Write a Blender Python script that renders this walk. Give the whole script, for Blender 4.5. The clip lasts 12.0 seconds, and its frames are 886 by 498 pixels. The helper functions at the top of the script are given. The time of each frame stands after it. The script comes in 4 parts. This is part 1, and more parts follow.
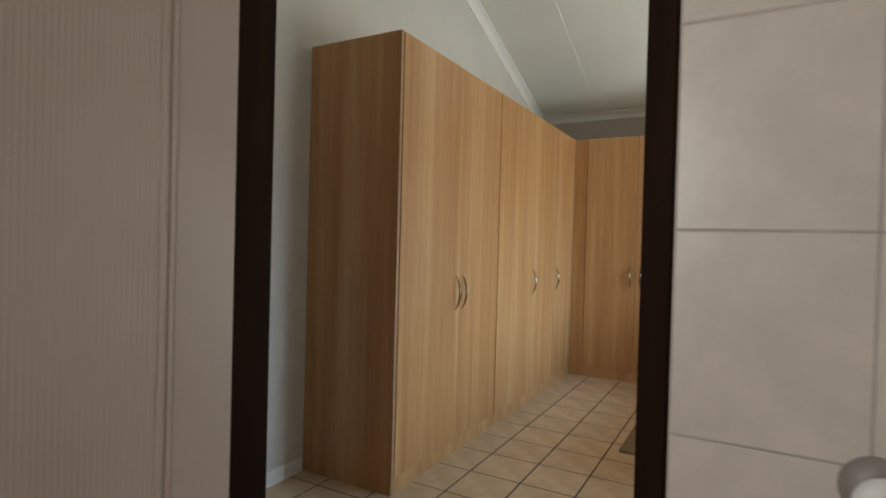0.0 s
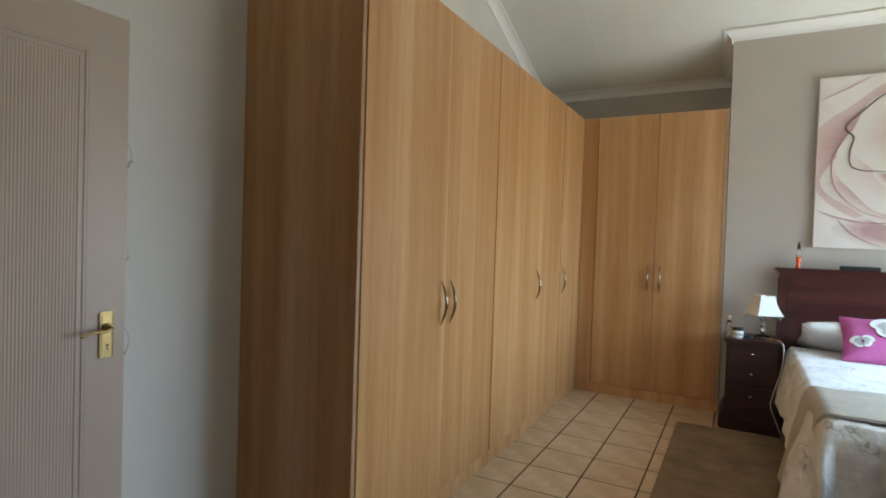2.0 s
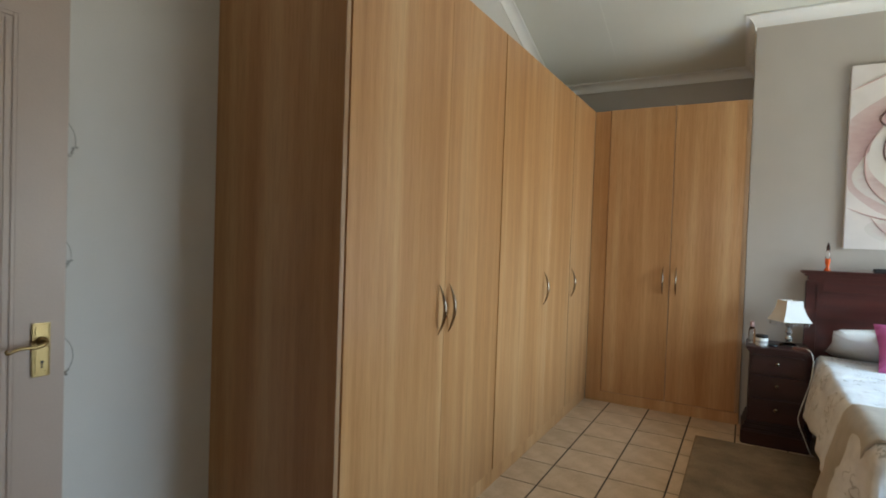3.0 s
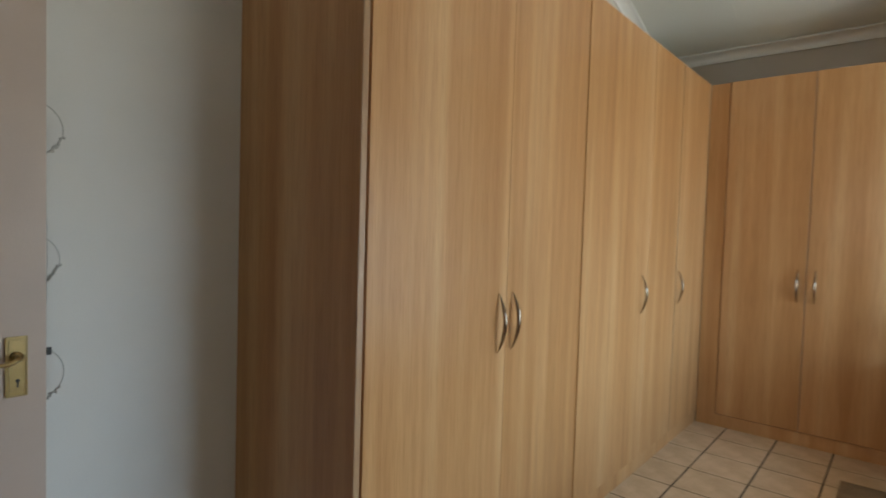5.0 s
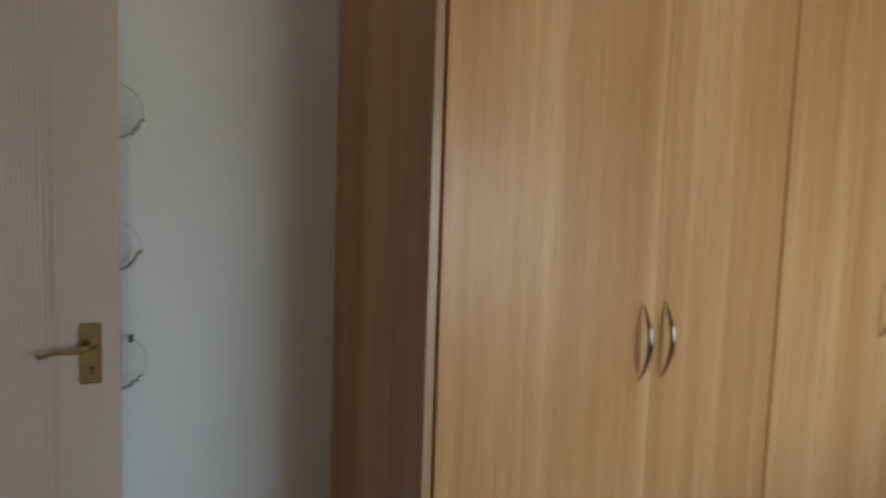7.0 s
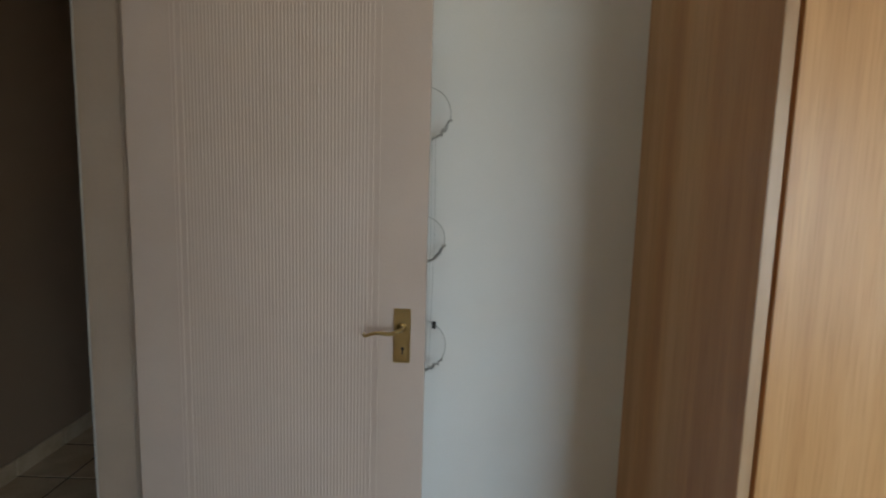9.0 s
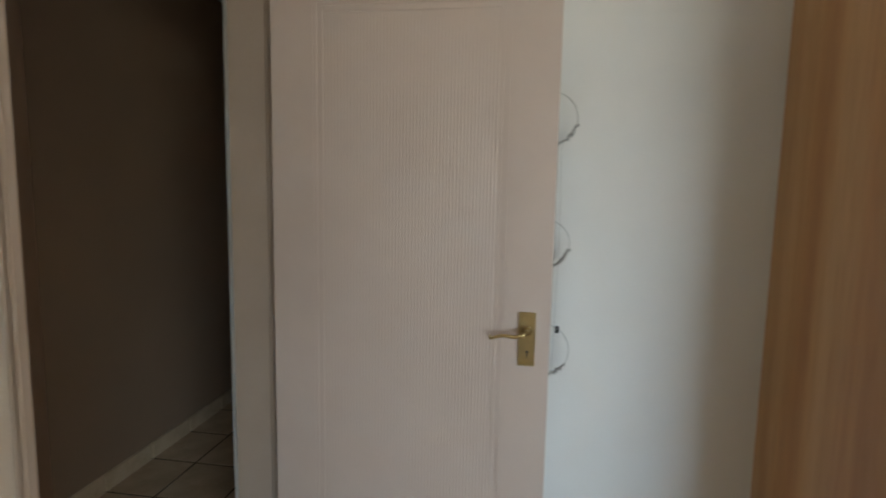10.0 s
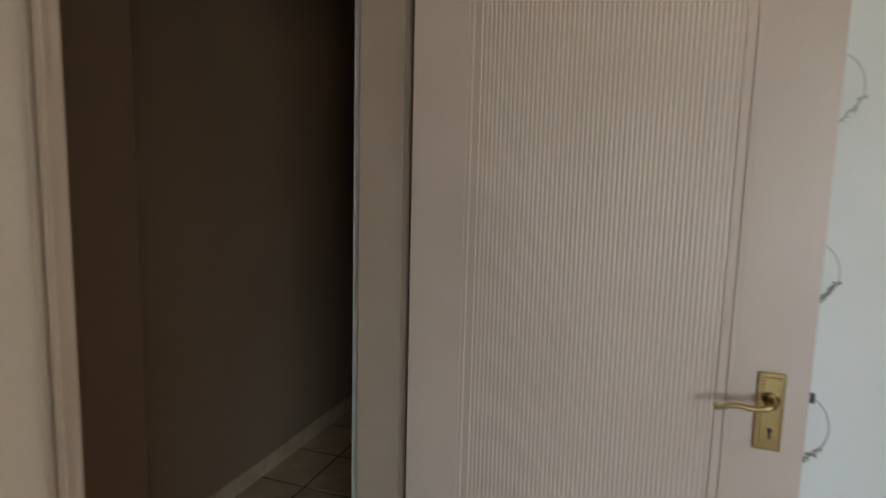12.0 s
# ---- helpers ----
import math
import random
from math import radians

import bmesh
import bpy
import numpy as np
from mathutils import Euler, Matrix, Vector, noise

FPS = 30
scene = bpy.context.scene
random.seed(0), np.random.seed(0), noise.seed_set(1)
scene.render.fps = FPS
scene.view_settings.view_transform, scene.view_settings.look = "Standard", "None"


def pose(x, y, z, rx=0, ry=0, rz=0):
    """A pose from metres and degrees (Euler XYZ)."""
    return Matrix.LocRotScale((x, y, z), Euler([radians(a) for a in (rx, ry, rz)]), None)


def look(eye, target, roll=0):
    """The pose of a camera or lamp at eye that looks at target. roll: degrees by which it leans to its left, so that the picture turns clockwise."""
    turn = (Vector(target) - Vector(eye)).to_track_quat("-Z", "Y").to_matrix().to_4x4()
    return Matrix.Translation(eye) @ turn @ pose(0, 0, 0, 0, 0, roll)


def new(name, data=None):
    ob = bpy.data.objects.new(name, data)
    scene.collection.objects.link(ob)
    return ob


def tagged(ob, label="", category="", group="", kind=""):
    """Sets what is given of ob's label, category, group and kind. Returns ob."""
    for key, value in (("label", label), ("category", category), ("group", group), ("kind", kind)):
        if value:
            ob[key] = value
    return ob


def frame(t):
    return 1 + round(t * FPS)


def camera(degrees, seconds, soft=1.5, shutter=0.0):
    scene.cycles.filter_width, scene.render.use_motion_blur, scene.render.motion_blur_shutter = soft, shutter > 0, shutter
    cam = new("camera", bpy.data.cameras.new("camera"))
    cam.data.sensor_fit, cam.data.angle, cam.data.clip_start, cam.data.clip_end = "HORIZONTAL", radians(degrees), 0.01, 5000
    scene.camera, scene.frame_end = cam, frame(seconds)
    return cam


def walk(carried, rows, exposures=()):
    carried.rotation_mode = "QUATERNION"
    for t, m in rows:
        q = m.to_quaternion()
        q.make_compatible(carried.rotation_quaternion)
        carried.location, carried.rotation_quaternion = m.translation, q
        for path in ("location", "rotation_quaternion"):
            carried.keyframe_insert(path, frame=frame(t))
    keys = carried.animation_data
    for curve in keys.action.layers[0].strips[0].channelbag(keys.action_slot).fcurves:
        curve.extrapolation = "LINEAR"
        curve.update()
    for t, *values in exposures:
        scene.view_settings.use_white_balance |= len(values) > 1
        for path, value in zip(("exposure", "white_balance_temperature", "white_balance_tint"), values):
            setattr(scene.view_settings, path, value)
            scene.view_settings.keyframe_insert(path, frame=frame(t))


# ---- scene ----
cam = camera(78.2, 12.0, 1.8, 0.6)
PATH = [
    (0, (1.384, -3.804, 1.336), (0.408, -2.059, 1.311), 1.5),
    (0.5, (1.281, -3.617, 1.328), (0.304, -1.872, 1.3), 1.1),
    (1, (1.175, -3.431, 1.334), (0.22, -1.674, 1.299), 1.5),
    (1.5, (1.118, -3.259, 1.329), (0.165, -1.5, 1.289), 1.7),
    (2, (1.053, -3.094, 1.341), (0.098, -1.338, 1.296), 1.8),
    (2.5, (0.999, -2.979, 1.331), (0.033, -1.229, 1.285), 1.7),
    (2.7, (0.98, -2.925, 1.337), (0.01, -1.176, 1.291), 1.8),
    (4.5, (0.878, -2.493, 1.344), (-0.258, -0.848, 1.28), 2.1),
    (5, (0.905, -2.414, 1.361), (-0.388, -0.89, 1.281), 1.7),
    (5.5, (0.88, -2.286, 1.353), (-0.523, -0.865, 1.247), 2.0),
    (6, (0.848, -2.137, 1.354), (-0.648, -0.817, 1.223), 2.2),
    (6.5, (0.834, -2.053, 1.35), (-0.766, -0.86, 1.216), 1.9),
    (7, (0.804, -1.991, 1.364), (-0.931, -1.007, 1.22), 1.9),
    (9, (0.691, -1.963, 1.407), (-1.293, -1.989, 1.157), 1.6),
    (9.5, (0.713, -2.034, 1.384), (-1.27, -2.181, 1.169), 1.2),
    (10, (0.726, -2.09, 1.397), (-1.238, -2.396, 1.168), 1.1),
    (10.5, (0.69, -2.14, 1.392), (-1.24, -2.61, 1.166), 1.0),
    (10.8, (0.657, -2.171, 1.394), (-1.253, -2.723, 1.174), 1.1),
    (11, (0.643, -2.204, 1.395), (-1.258, -2.783, 1.171), 0.9),
    (11.5, (0.553, -2.28, 1.395), (-1.337, -2.888, 1.154), 1.0),
    (12, (0.392, -2.34, 1.389), (-1.485, -2.991, 1.16), 1.5),
]
walk(cam, [(t, look(eye, target, roll)) for t, eye, target, roll in PATH], [(0, -0.24), (1, 0.02), (1.5, -0.1), (2, -0.2), (2.5, -0.27), (5, -0.15), (6, -0.3), (7, -0.32), (9, 0.07), (10, 0.44), (10.6, 0.38), (12, 0.42)])

# ---- world and lights ----
world = bpy.data.worlds.new("world")
world.use_nodes = True
scene.world = world
wn = world.node_tree.nodes
sky = wn.new("ShaderNodeTexSky")
sky.sky_type = "NISHITA"
sky.sun_disc = False
sky.sun_elevation, sky.sun_rotation = radians(48), radians(200)
world.node_tree.links.new(sky.outputs[0], wn["Background"].inputs[0])
wn["Background"].inputs[1].default_value = 0.12


def area_lamp(name, x, y, z, target, w, h, power, color, spread=180):
    d = bpy.data.lights.new(name, "AREA")
    d.shape, d.size, d.size_y, d.energy, d.color = "RECTANGLE", w, h, power, color
    d.spread = radians(spread)
    ob = new(name, d)
    ob.matrix_world = look((x, y, z), target)
    return ob


# daylight of the bedroom window: cool sky light falling in, warm green light thrown up by the sunlit lawn; and the bathroom window
area_lamp("window_sky_light", 3.66, 0.45, 1.10, (0.66, 0.45, -1.9), 2.3, 2.0, 117, (0.48, 0.745, 1.0), 116)
area_lamp("window_lawn_light", 3.655, 0.45, 1.10, (0.66, 0.45, 3.3), 2.3, 2.0, 48, (1.0, 0.98, 0.80), 150)
area_lamp("window_light", 0.76, -5.17, 1.75, (0.76, 0, 1.75), 0.58, 0.8, 17, (1.0, 0.97, 0.93))


# ---- materials ----
def material(name):
    m = bpy.data.materials.new(name)
    m.use_nodes = True
    n, l = m.node_tree.nodes, m.node_tree.links
    return m, n, l, n["Principled BSDF"]


def coords(n, l, scale, source="Object"):
    c, mp = n.new("ShaderNodeTexCoord"), n.new("ShaderNodeMapping")
    mp.inputs["Scale"].default_value = scale
    l.new(c.outputs[source], mp.inputs[0])
    return mp.outputs[0]


def noise_of(n, l, vec, scale, detail=4.0, rough=0.55):
    t = n.new("ShaderNodeTexNoise")
    t.inputs["Scale"].default_value, t.inputs["Detail"].default_value, t.inputs["Roughness"].default_value = scale, detail, rough
    l.new(vec, t.inputs["Vector"])
    return t.outputs["Fac"]


def ramp(n, l, fac, stops):
    r = n.new("ShaderNodeValToRGB")
    el = r.color_ramp.elements
    while len(el) < len(stops):
        el.new(0.5)
    for e, (p, c) in zip(el, stops):
        e.position, e.color = p, (*c, 1)
    l.new(fac, r.inputs[0])
    return r.outputs[0]


def bump(n, l, b, height, strength, distance):
    k = n.new("ShaderNodeBump")
    k.inputs["Strength"].default_value, k.inputs["Distance"].default_value = strength, distance
    l.new(height, k.inputs["Height"])
    l.new(k.outputs[0], b.inputs["Normal"])


def mix(n, l, a, c, fac, mode="MIX"):
    k = n.new("ShaderNodeMix")
    k.data_type, k.blend_type = "RGBA", mode
    k.inputs[0].default_value = fac if isinstance(fac, float) else 0.5
    if not isinstance(fac, float):
        l.new(fac, k.inputs[0])
    l.new(a, k.inputs[6])
    l.new(c, k.inputs[7])
    return k.outputs[2]


def plain(name, color, rough=0.5, metal=0.0, vary=0.12, scale=6.0, fine=160.0, relief=0.15, depth=0.002, spec=0.5):
    """A surface with large soft stains, fine grain and fine relief."""
    m, n, l, b = material(name)
    v = coords(n, l, (1, 1, 1))
    big = noise_of(n, l, v, scale)
    small = noise_of(n, l, v, fine, 2.0)
    lo, hi = [c * (1 - vary) for c in color], [min(1, c * (1 + vary)) for c in color]
    col = ramp(n, l, big, [(0.3, lo), (0.7, hi)])
    grain = ramp(n, l, small, [(0.3, (1 - vary * 0.5,) * 3), (0.7, (1, 1, 1))])
    l.new(mix(n, l, col, grain, 1.0, "MULTIPLY"), b.inputs["Base Color"])
    b.inputs["Roughness"].default_value, b.inputs["Metallic"].default_value = rough, metal
    b.inputs["Specular IOR Level"].default_value = spec
    rr = n.new("ShaderNodeMapRange")
    rr.inputs[3].default_value, rr.inputs[4].default_value = max(0, rough - 0.07), min(1, rough + 0.07)
    l.new(big, rr.inputs[0])
    l.new(rr.outputs[0], b.inputs["Roughness"])
    bump(n, l, b, small, relief, depth)
    return m


def veneer(name, dark, mid, light, rough, axis=(8.0, 8.0, 0.75), figure=1.0, spec=0.5):
    """Wood with its grain along z: broad bands, fine pores and a shift of tone from piece to piece."""
    m, n, l, b = material(name)
    v = coords(n, l, axis)
    info = n.new("ShaderNodeObjectInfo")
    add = n.new("ShaderNodeVectorMath")
    add.operation = "ADD"
    sc = n.new("ShaderNodeVectorMath")
    sc.operation = "SCALE"
    sc.inputs[3].default_value = 37.0
    cmb = n.new("ShaderNodeCombineXYZ")
    for k in range(3):
        l.new(info.outputs["Random"], cmb.inputs[k])
    l.new(cmb.outputs[0], sc.inputs[0])
    l.new(v, add.inputs[0])
    l.new(sc.outputs[0], add.inputs[1])
    band = noise_of(n, l, add.outputs[0], 1.2 * figure, 5.0, 0.6)
    pores = noise_of(n, l, add.outputs[0], 11.0, 3.0, 0.7)
    streak = noise_of(n, l, add.outputs[0], 3.6 * figure, 3.0, 0.5)
    col = ramp(n, l, band, [(0.3, dark), (0.52, mid), (0.75, light)])
    fine = ramp(n, l, pores, [(0.30, (0.93, 0.91, 0.88)), (0.6, (1, 1, 1))])
    soft = ramp(n, l, streak, [(0.34, (0.92, 0.86, 0.79)), (0.62, (1, 1, 1))])
    l.new(mix(n, l, mix(n, l, col, soft, 1.0, "MULTIPLY"), fine, 1.0, "MULTIPLY"), b.inputs["Base Color"])
    rr = n.new("ShaderNodeMapRange")
    rr.inputs[3].default_value, rr.inputs[4].default_value = rough - 0.05, rough + 0.08
    l.new(band, rr.inputs[0])
    l.new(rr.outputs[0], b.inputs["Roughness"])
    b.inputs["Specular IOR Level"].default_value = spec
    bump(n, l, b, pores, 0.12, 0.001)
    return m


def beech_veneer(name, dark, mid, light, rough, spec):
    """Foil veneer: soft upright stripes of a few widths that run the height of a door, faint flecks, a slow drift of tone."""
    m, n, l, b = material(name)
    info = n.new("ShaderNodeObjectInfo")
    cmb = n.new("ShaderNodeCombineXYZ")
    times = n.new("ShaderNodeMath")
    times.operation = "MULTIPLY"
    times.inputs[1].default_value = 23.0
    l.new(info.outputs["Random"], times.inputs[0])
    for k in range(3):
        l.new(times.outputs[0], cmb.inputs[k])

    def stretched(scale):
        add = n.new("ShaderNodeVectorMath")
        add.operation = "ADD"
        l.new(coords(n, l, scale), add.inputs[0])
        l.new(cmb.outputs[0], add.inputs[1])
        return add.outputs[0]
    wide = noise_of(n, l, stretched((9, 9, 0.35)), 1.0, 3.0, 0.5)
    slim = noise_of(n, l, stretched((27, 27, 0.6)), 1.0, 3.0, 0.6)
    fleck = noise_of(n, l, stretched((190, 190, 7)), 1.0, 2.0, 0.6)
    drift = noise_of(n, l, stretched((2.2, 2.2, 1.3)), 1.0, 2.0, 0.5)
    col = ramp(n, l, wide, [(0.28, dark), (0.5, mid), (0.72, light)])
    stripe = ramp(n, l, slim, [(0.30, (0.90, 0.865, 0.82)), (0.52, (0.98, 0.975, 0.97)), (0.70, (1.06, 1.07, 1.09))])
    pore = ramp(n, l, fleck, [(0.28, (0.87, 0.83, 0.78)), (0.5, (1, 1, 1)), (0.72, (1.05, 1.06, 1.07))])
    tone = ramp(n, l, drift, [(0.3, (0.95, 0.93, 0.90)), (0.7, (1, 1, 1))])
    for layer in (stripe, pore, tone):
        col = mix(n, l, col, layer, 1.0, "MULTIPLY")
    l.new(col, b.inputs["Base Color"])
    rr = n.new("ShaderNodeMapRange")
    rr.inputs[3].default_value, rr.inputs[4].default_value = rough - 0.04, rough + 0.06
    l.new(slim, rr.inputs[0])
    l.new(rr.outputs[0], b.inputs["Roughness"])
    b.inputs["Specular IOR Level"].default_value = spec
    bump(n, l, b, fleck, 0.06, 0.0006)
    return m


M = {}
M["wall"] = plain("wall_paint", (0.675, 0.655, 0.635), 0.6, vary=0.05, scale=2.2, fine=220, relief=0.25)
M["wall_end"] = plain("taupe_wall_paint", (0.50, 0.455, 0.41), 0.7, vary=0.04, scale=2.2, fine=220, relief=0.25)
M["ceiling"] = plain("ceiling_board_paint", (0.80, 0.81, 0.76), 0.8, vary=0.03, scale=1.5, fine=120, relief=0.1)
M["wall_south"] = plain("beige_wall_paint", (0.50, 0.415, 0.34), 0.65, vary=0.05, scale=2.2, fine=220, relief=0.25)
# tan passage paint with the passage's dimness darkened into its colour
M["passage"] = plain("tan_paint_darkened_for_shade", (0.32, 0.205, 0.13), 0.7, vary=0.05, scale=2.2, fine=220, relief=0.25)
# darker brown copy: the shade on the jutting wall is put into its colour
M["passage_shaded"] = plain("shaded_passage_paint", (0.15, 0.09, 0.055), 0.7, vary=0.05, scale=2.2, fine=220, relief=0.25)
M["cornice"] = plain("cornice_paint", (0.86, 0.86, 0.85), 0.7, vary=0.03)
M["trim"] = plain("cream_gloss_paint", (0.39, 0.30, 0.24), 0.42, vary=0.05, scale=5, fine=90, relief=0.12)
M["door"] = plain("cream_door_paint", (0.51, 0.405, 0.35), 0.40, vary=0.04, scale=4, fine=140, relief=0.15)
M["beech"] = beech_veneer("beech_veneer", (0.46, 0.226, 0.086), (0.55, 0.298, 0.130), (0.63, 0.385, 0.195), 0.32, 0.40)
M["beech_edge"] = veneer("beech_edging", (0.38, 0.235, 0.13), (0.44, 0.28, 0.165), (0.49, 0.325, 0.20), 0.35)
M["brown_frame"] = veneer("dark_brown_frame", (0.015, 0.007, 0.004), (0.023, 0.011, 0.006), (0.038, 0.018, 0.010), 0.65, spec=0.06)
M["mahogany"] = veneer("mahogany", (0.035, 0.007, 0.006), (0.065, 0.013, 0.010), (0.10, 0.022, 0.014), 0.28, axis=(0.5, 9.0, 9.0))
M["dark_wood"] = veneer("dark_mahogany", (0.022, 0.007, 0.006), (0.04, 0.012, 0.010), (0.06, 0.018, 0.013), 0.3, axis=(0.6, 8.0, 8.0))
M["brass"] = plain("aged_brass", (0.40, 0.295, 0.14), 0.33, 1.0, vary=0.07, scale=40, fine=400)
M["crystal"] = plain("bright_crystal", (0.80, 0.80, 0.80), 0.08, 0.8, vary=0.05, scale=60, fine=300, relief=0.05)
M["chrome"] = plain("dark_nickel", (0.30, 0.245, 0.19), 0.12, 1.0, vary=0.06, scale=30, fine=400, relief=0.05)
M["grey_plastic"] = plain("grey_plastic", (0.30, 0.275, 0.25), 0.45, vary=0.06)
M["wire"] = plain("silver_wire", (0.45, 0.44, 0.42), 0.35, 1.0, vary=0.1)
M["black"] = plain("black_plastic", (0.012, 0.012, 0.013), 0.4, vary=0.2)
M["white_plastic"] = plain("white_plastic", (0.82, 0.82, 0.80), 0.35, vary=0.02, relief=0.03)
M["white_cloth"] = plain("white_cotton", (0.80, 0.79, 0.77), 0.9, vary=0.05, scale=12, fine=500, relief=0.4)
M["cream_cloth"] = plain("cream_blanket", (0.52, 0.47, 0.41), 0.95, vary=0.07, scale=14, fine=500, relief=0.5)
M["pink"] = plain("pink_cushion_cloth", (0.55, 0.12, 0.33), 0.8, vary=0.1, scale=14, fine=500, relief=0.4)
M["grey_cloth"] = plain("grey_wing_cloth", (0.45, 0.45, 0.45), 0.8, vary=0.2, scale=60)
M["shade"] = plain("white_lampshade_cloth", (0.82, 0.80, 0.76), 0.8, vary=0.03)
M["canvas"] = plain("painted_canvas", (0.78, 0.72, 0.69), 0.7, vary=0.06, scale=4, fine=500, relief=0.3)
M["rose"] = plain("rose_paint", (0.62, 0.41, 0.39), 0.7, vary=0.16, scale=5, fine=300, relief=0.2)
M["rose_line"] = plain("dark_rose_line", (0.16, 0.09, 0.085), 0.7)
M["grout"] = plain("dark_grout", (0.03, 0.02, 0.014), 0.95, vary=0.25, scale=9)
M["wall_grout"] = plain("grey_grout", (0.50, 0.46, 0.42), 0.95, vary=0.15, scale=9)
M["amber"] = plain("amber_liquid", (0.75, 0.11, 0.02), 0.15, vary=0.15)
M["book"] = plain("brown_leather", (0.20, 0.07, 0.035), 0.5, vary=0.2, scale=30)


def floor_tile_material():
    m, n, l, b = material("beige_ceramic_tile")
    v = coords(n, l, (1, 1, 1))
    info = n.new("ShaderNodeObjectInfo")
    cloud = noise_of(n, l, v, 7.0, 5.0)
    speck = noise_of(n, l, v, 90.0, 2.0)
    col = ramp(n, l, cloud, [(0.28, (0.52, 0.355, 0.21)), (0.55, (0.68, 0.50, 0.335)), (0.8, (0.76, 0.60, 0.44))])
    tone = ramp(n, l, info.outputs["Random"], [(0.0, (0.90, 0.89, 0.87)), (1.0, (1, 1, 1))])
    spk = ramp(n, l, speck, [(0.3, (0.9, 0.88, 0.86)), (0.6, (1, 1, 1))])
    l.new(mix(n, l, mix(n, l, col, tone, 1.0, "MULTIPLY"), spk, 1.0, "MULTIPLY"), b.inputs["Base Color"])
    b.inputs["Roughness"].default_value = 0.38
    bump(n, l, b, speck, 0.08, 0.001)
    return m


M["tile"] = floor_tile_material()
M["wall_tile"] = plain("marbled_wall_tile", (0.68, 0.625, 0.555), 0.3, vary=0.07, scale=9, fine=60, relief=0.04)


def rug_material():
    m, n, l, b = material("brown_shag_rug")
    v = coords(n, l, (1, 1, 1))
    big, small = noise_of(n, l, v, 5.0), noise_of(n, l, v, 140.0, 3.0)
    col = ramp(n, l, big, [(0.3, (0.24, 0.165, 0.098)), (0.7, (0.42, 0.295, 0.18))])
    f = ramp(n, l, small, [(0.3, (0.55, 0.55, 0.55)), (0.7, (1, 1, 1))])
    l.new(mix(n, l, col, f, 1.0, "MULTIPLY"), b.inputs["Base Color"])
    b.inputs["Roughness"].default_value = 1.0
    bump(n, l, b, small, 0.8, 0.01)
    return m


M["rug"] = rug_material()


def quilt_material(name, lo, hi, rough):
    m, n, l, b = material(name)
    v = coords(n, l, (1, 1, 1))
    big, lines, where = noise_of(n, l, v, 9.0), noise_of(n, l, v, 24.0, 1.0), noise_of(n, l, v, 7.0, 1.0)
    col = ramp(n, l, big, [(0.3, lo), (0.7, hi)])
    thread = ramp(n, l, lines, [(0.45, (1, 1, 1)), (0.48, (0.62, 0.60, 0.57)), (0.52, (0.62, 0.60, 0.57)), (0.55, (1, 1, 1))])
    spots = ramp(n, l, where, [(0.56, (0, 0, 0)), (0.62, (1, 1, 1))])
    white = n.new("ShaderNodeRGB")
    white.outputs[0].default_value = (1, 1, 1, 1)
    sprig = mix(n, l, white.outputs[0], thread, spots)
    l.new(mix(n, l, col, sprig, 1.0, "MULTIPLY"), b.inputs["Base Color"])
    b.inputs["Roughness"].default_value = rough
    bump(n, l, b, big, 0.8, 0.03)
    return m


M["quilt"] = quilt_material("embroidered_white_quilt", (0.74, 0.75, 0.77), (0.88, 0.88, 0.89), 0.75)
M["sprig"] = quilt_material("sprigged_silver_satin", (0.66, 0.64, 0.62), (0.84, 0.82, 0.80), 0.42)


def glass_material(name, color):
    m, n, l, b = material(name)
    b.inputs["Base Color"].default_value = (*color, 1)
    b.inputs["Transmission Weight"].default_value = 1.0
    b.inputs["Roughness"].default_value = 0.02
    b.inputs["IOR"].default_value = 1.45
    return m


M["glass"] = glass_material("clear_glass", (1, 1, 1))


# ---- mesh helpers ----
def add_box(bm, x0, x1, y0, y1, z0, z1, bevel=0.0):
    made = bmesh.ops.create_cube(bm, size=1)["verts"]
    for v in made:
        v.co = Vector(((x0, x1)[v.co.x > 0], (y0, y1)[v.co.y > 0], (z0, z1)[v.co.z > 0]))
    if bevel > 0:
        es = list({e for v in made for e in v.link_edges})
        bmesh.ops.bevel(bm, geom=es, offset=bevel, segments=2, affect="EDGES", clamp_overlap=True)
    return bm


def box(x0, x1, y0, y1, z0, z1, bevel=0.0):
    return add_box(bmesh.new(), x0, x1, y0, y1, z0, z1, bevel)


def mesh_of(name, bm, mat, smooth=False):
    bmesh.ops.recalc_face_normals(bm, faces=bm.faces)
    me = bpy.data.meshes.new(name)
    bm.to_mesh(me)
    bm.free()
    if mat:
        me.materials.append(mat)
    if smooth:
        for p in me.polygons:
            p.use_smooth = True
    return me


def part(name, bm, mat, parent=None, label="", smooth=False):
    ob = new(name, mesh_of(name, bm, mat, smooth))
    if parent:
        ob.parent = parent
    if label:
        ob["label"] = label
    return ob


def structure(name, bm, mat, label="", smooth=False):
    return tagged(part(name, bm, mat, None, "", smooth), label, name.split("_")[0], "", "structure")


def thing(name, x, y, z, label, category, group=""):
    ob = new(name)
    ob.location = (x, y, z)
    ob.empty_display_size = 0.05
    return tagged(ob, label, category, group)


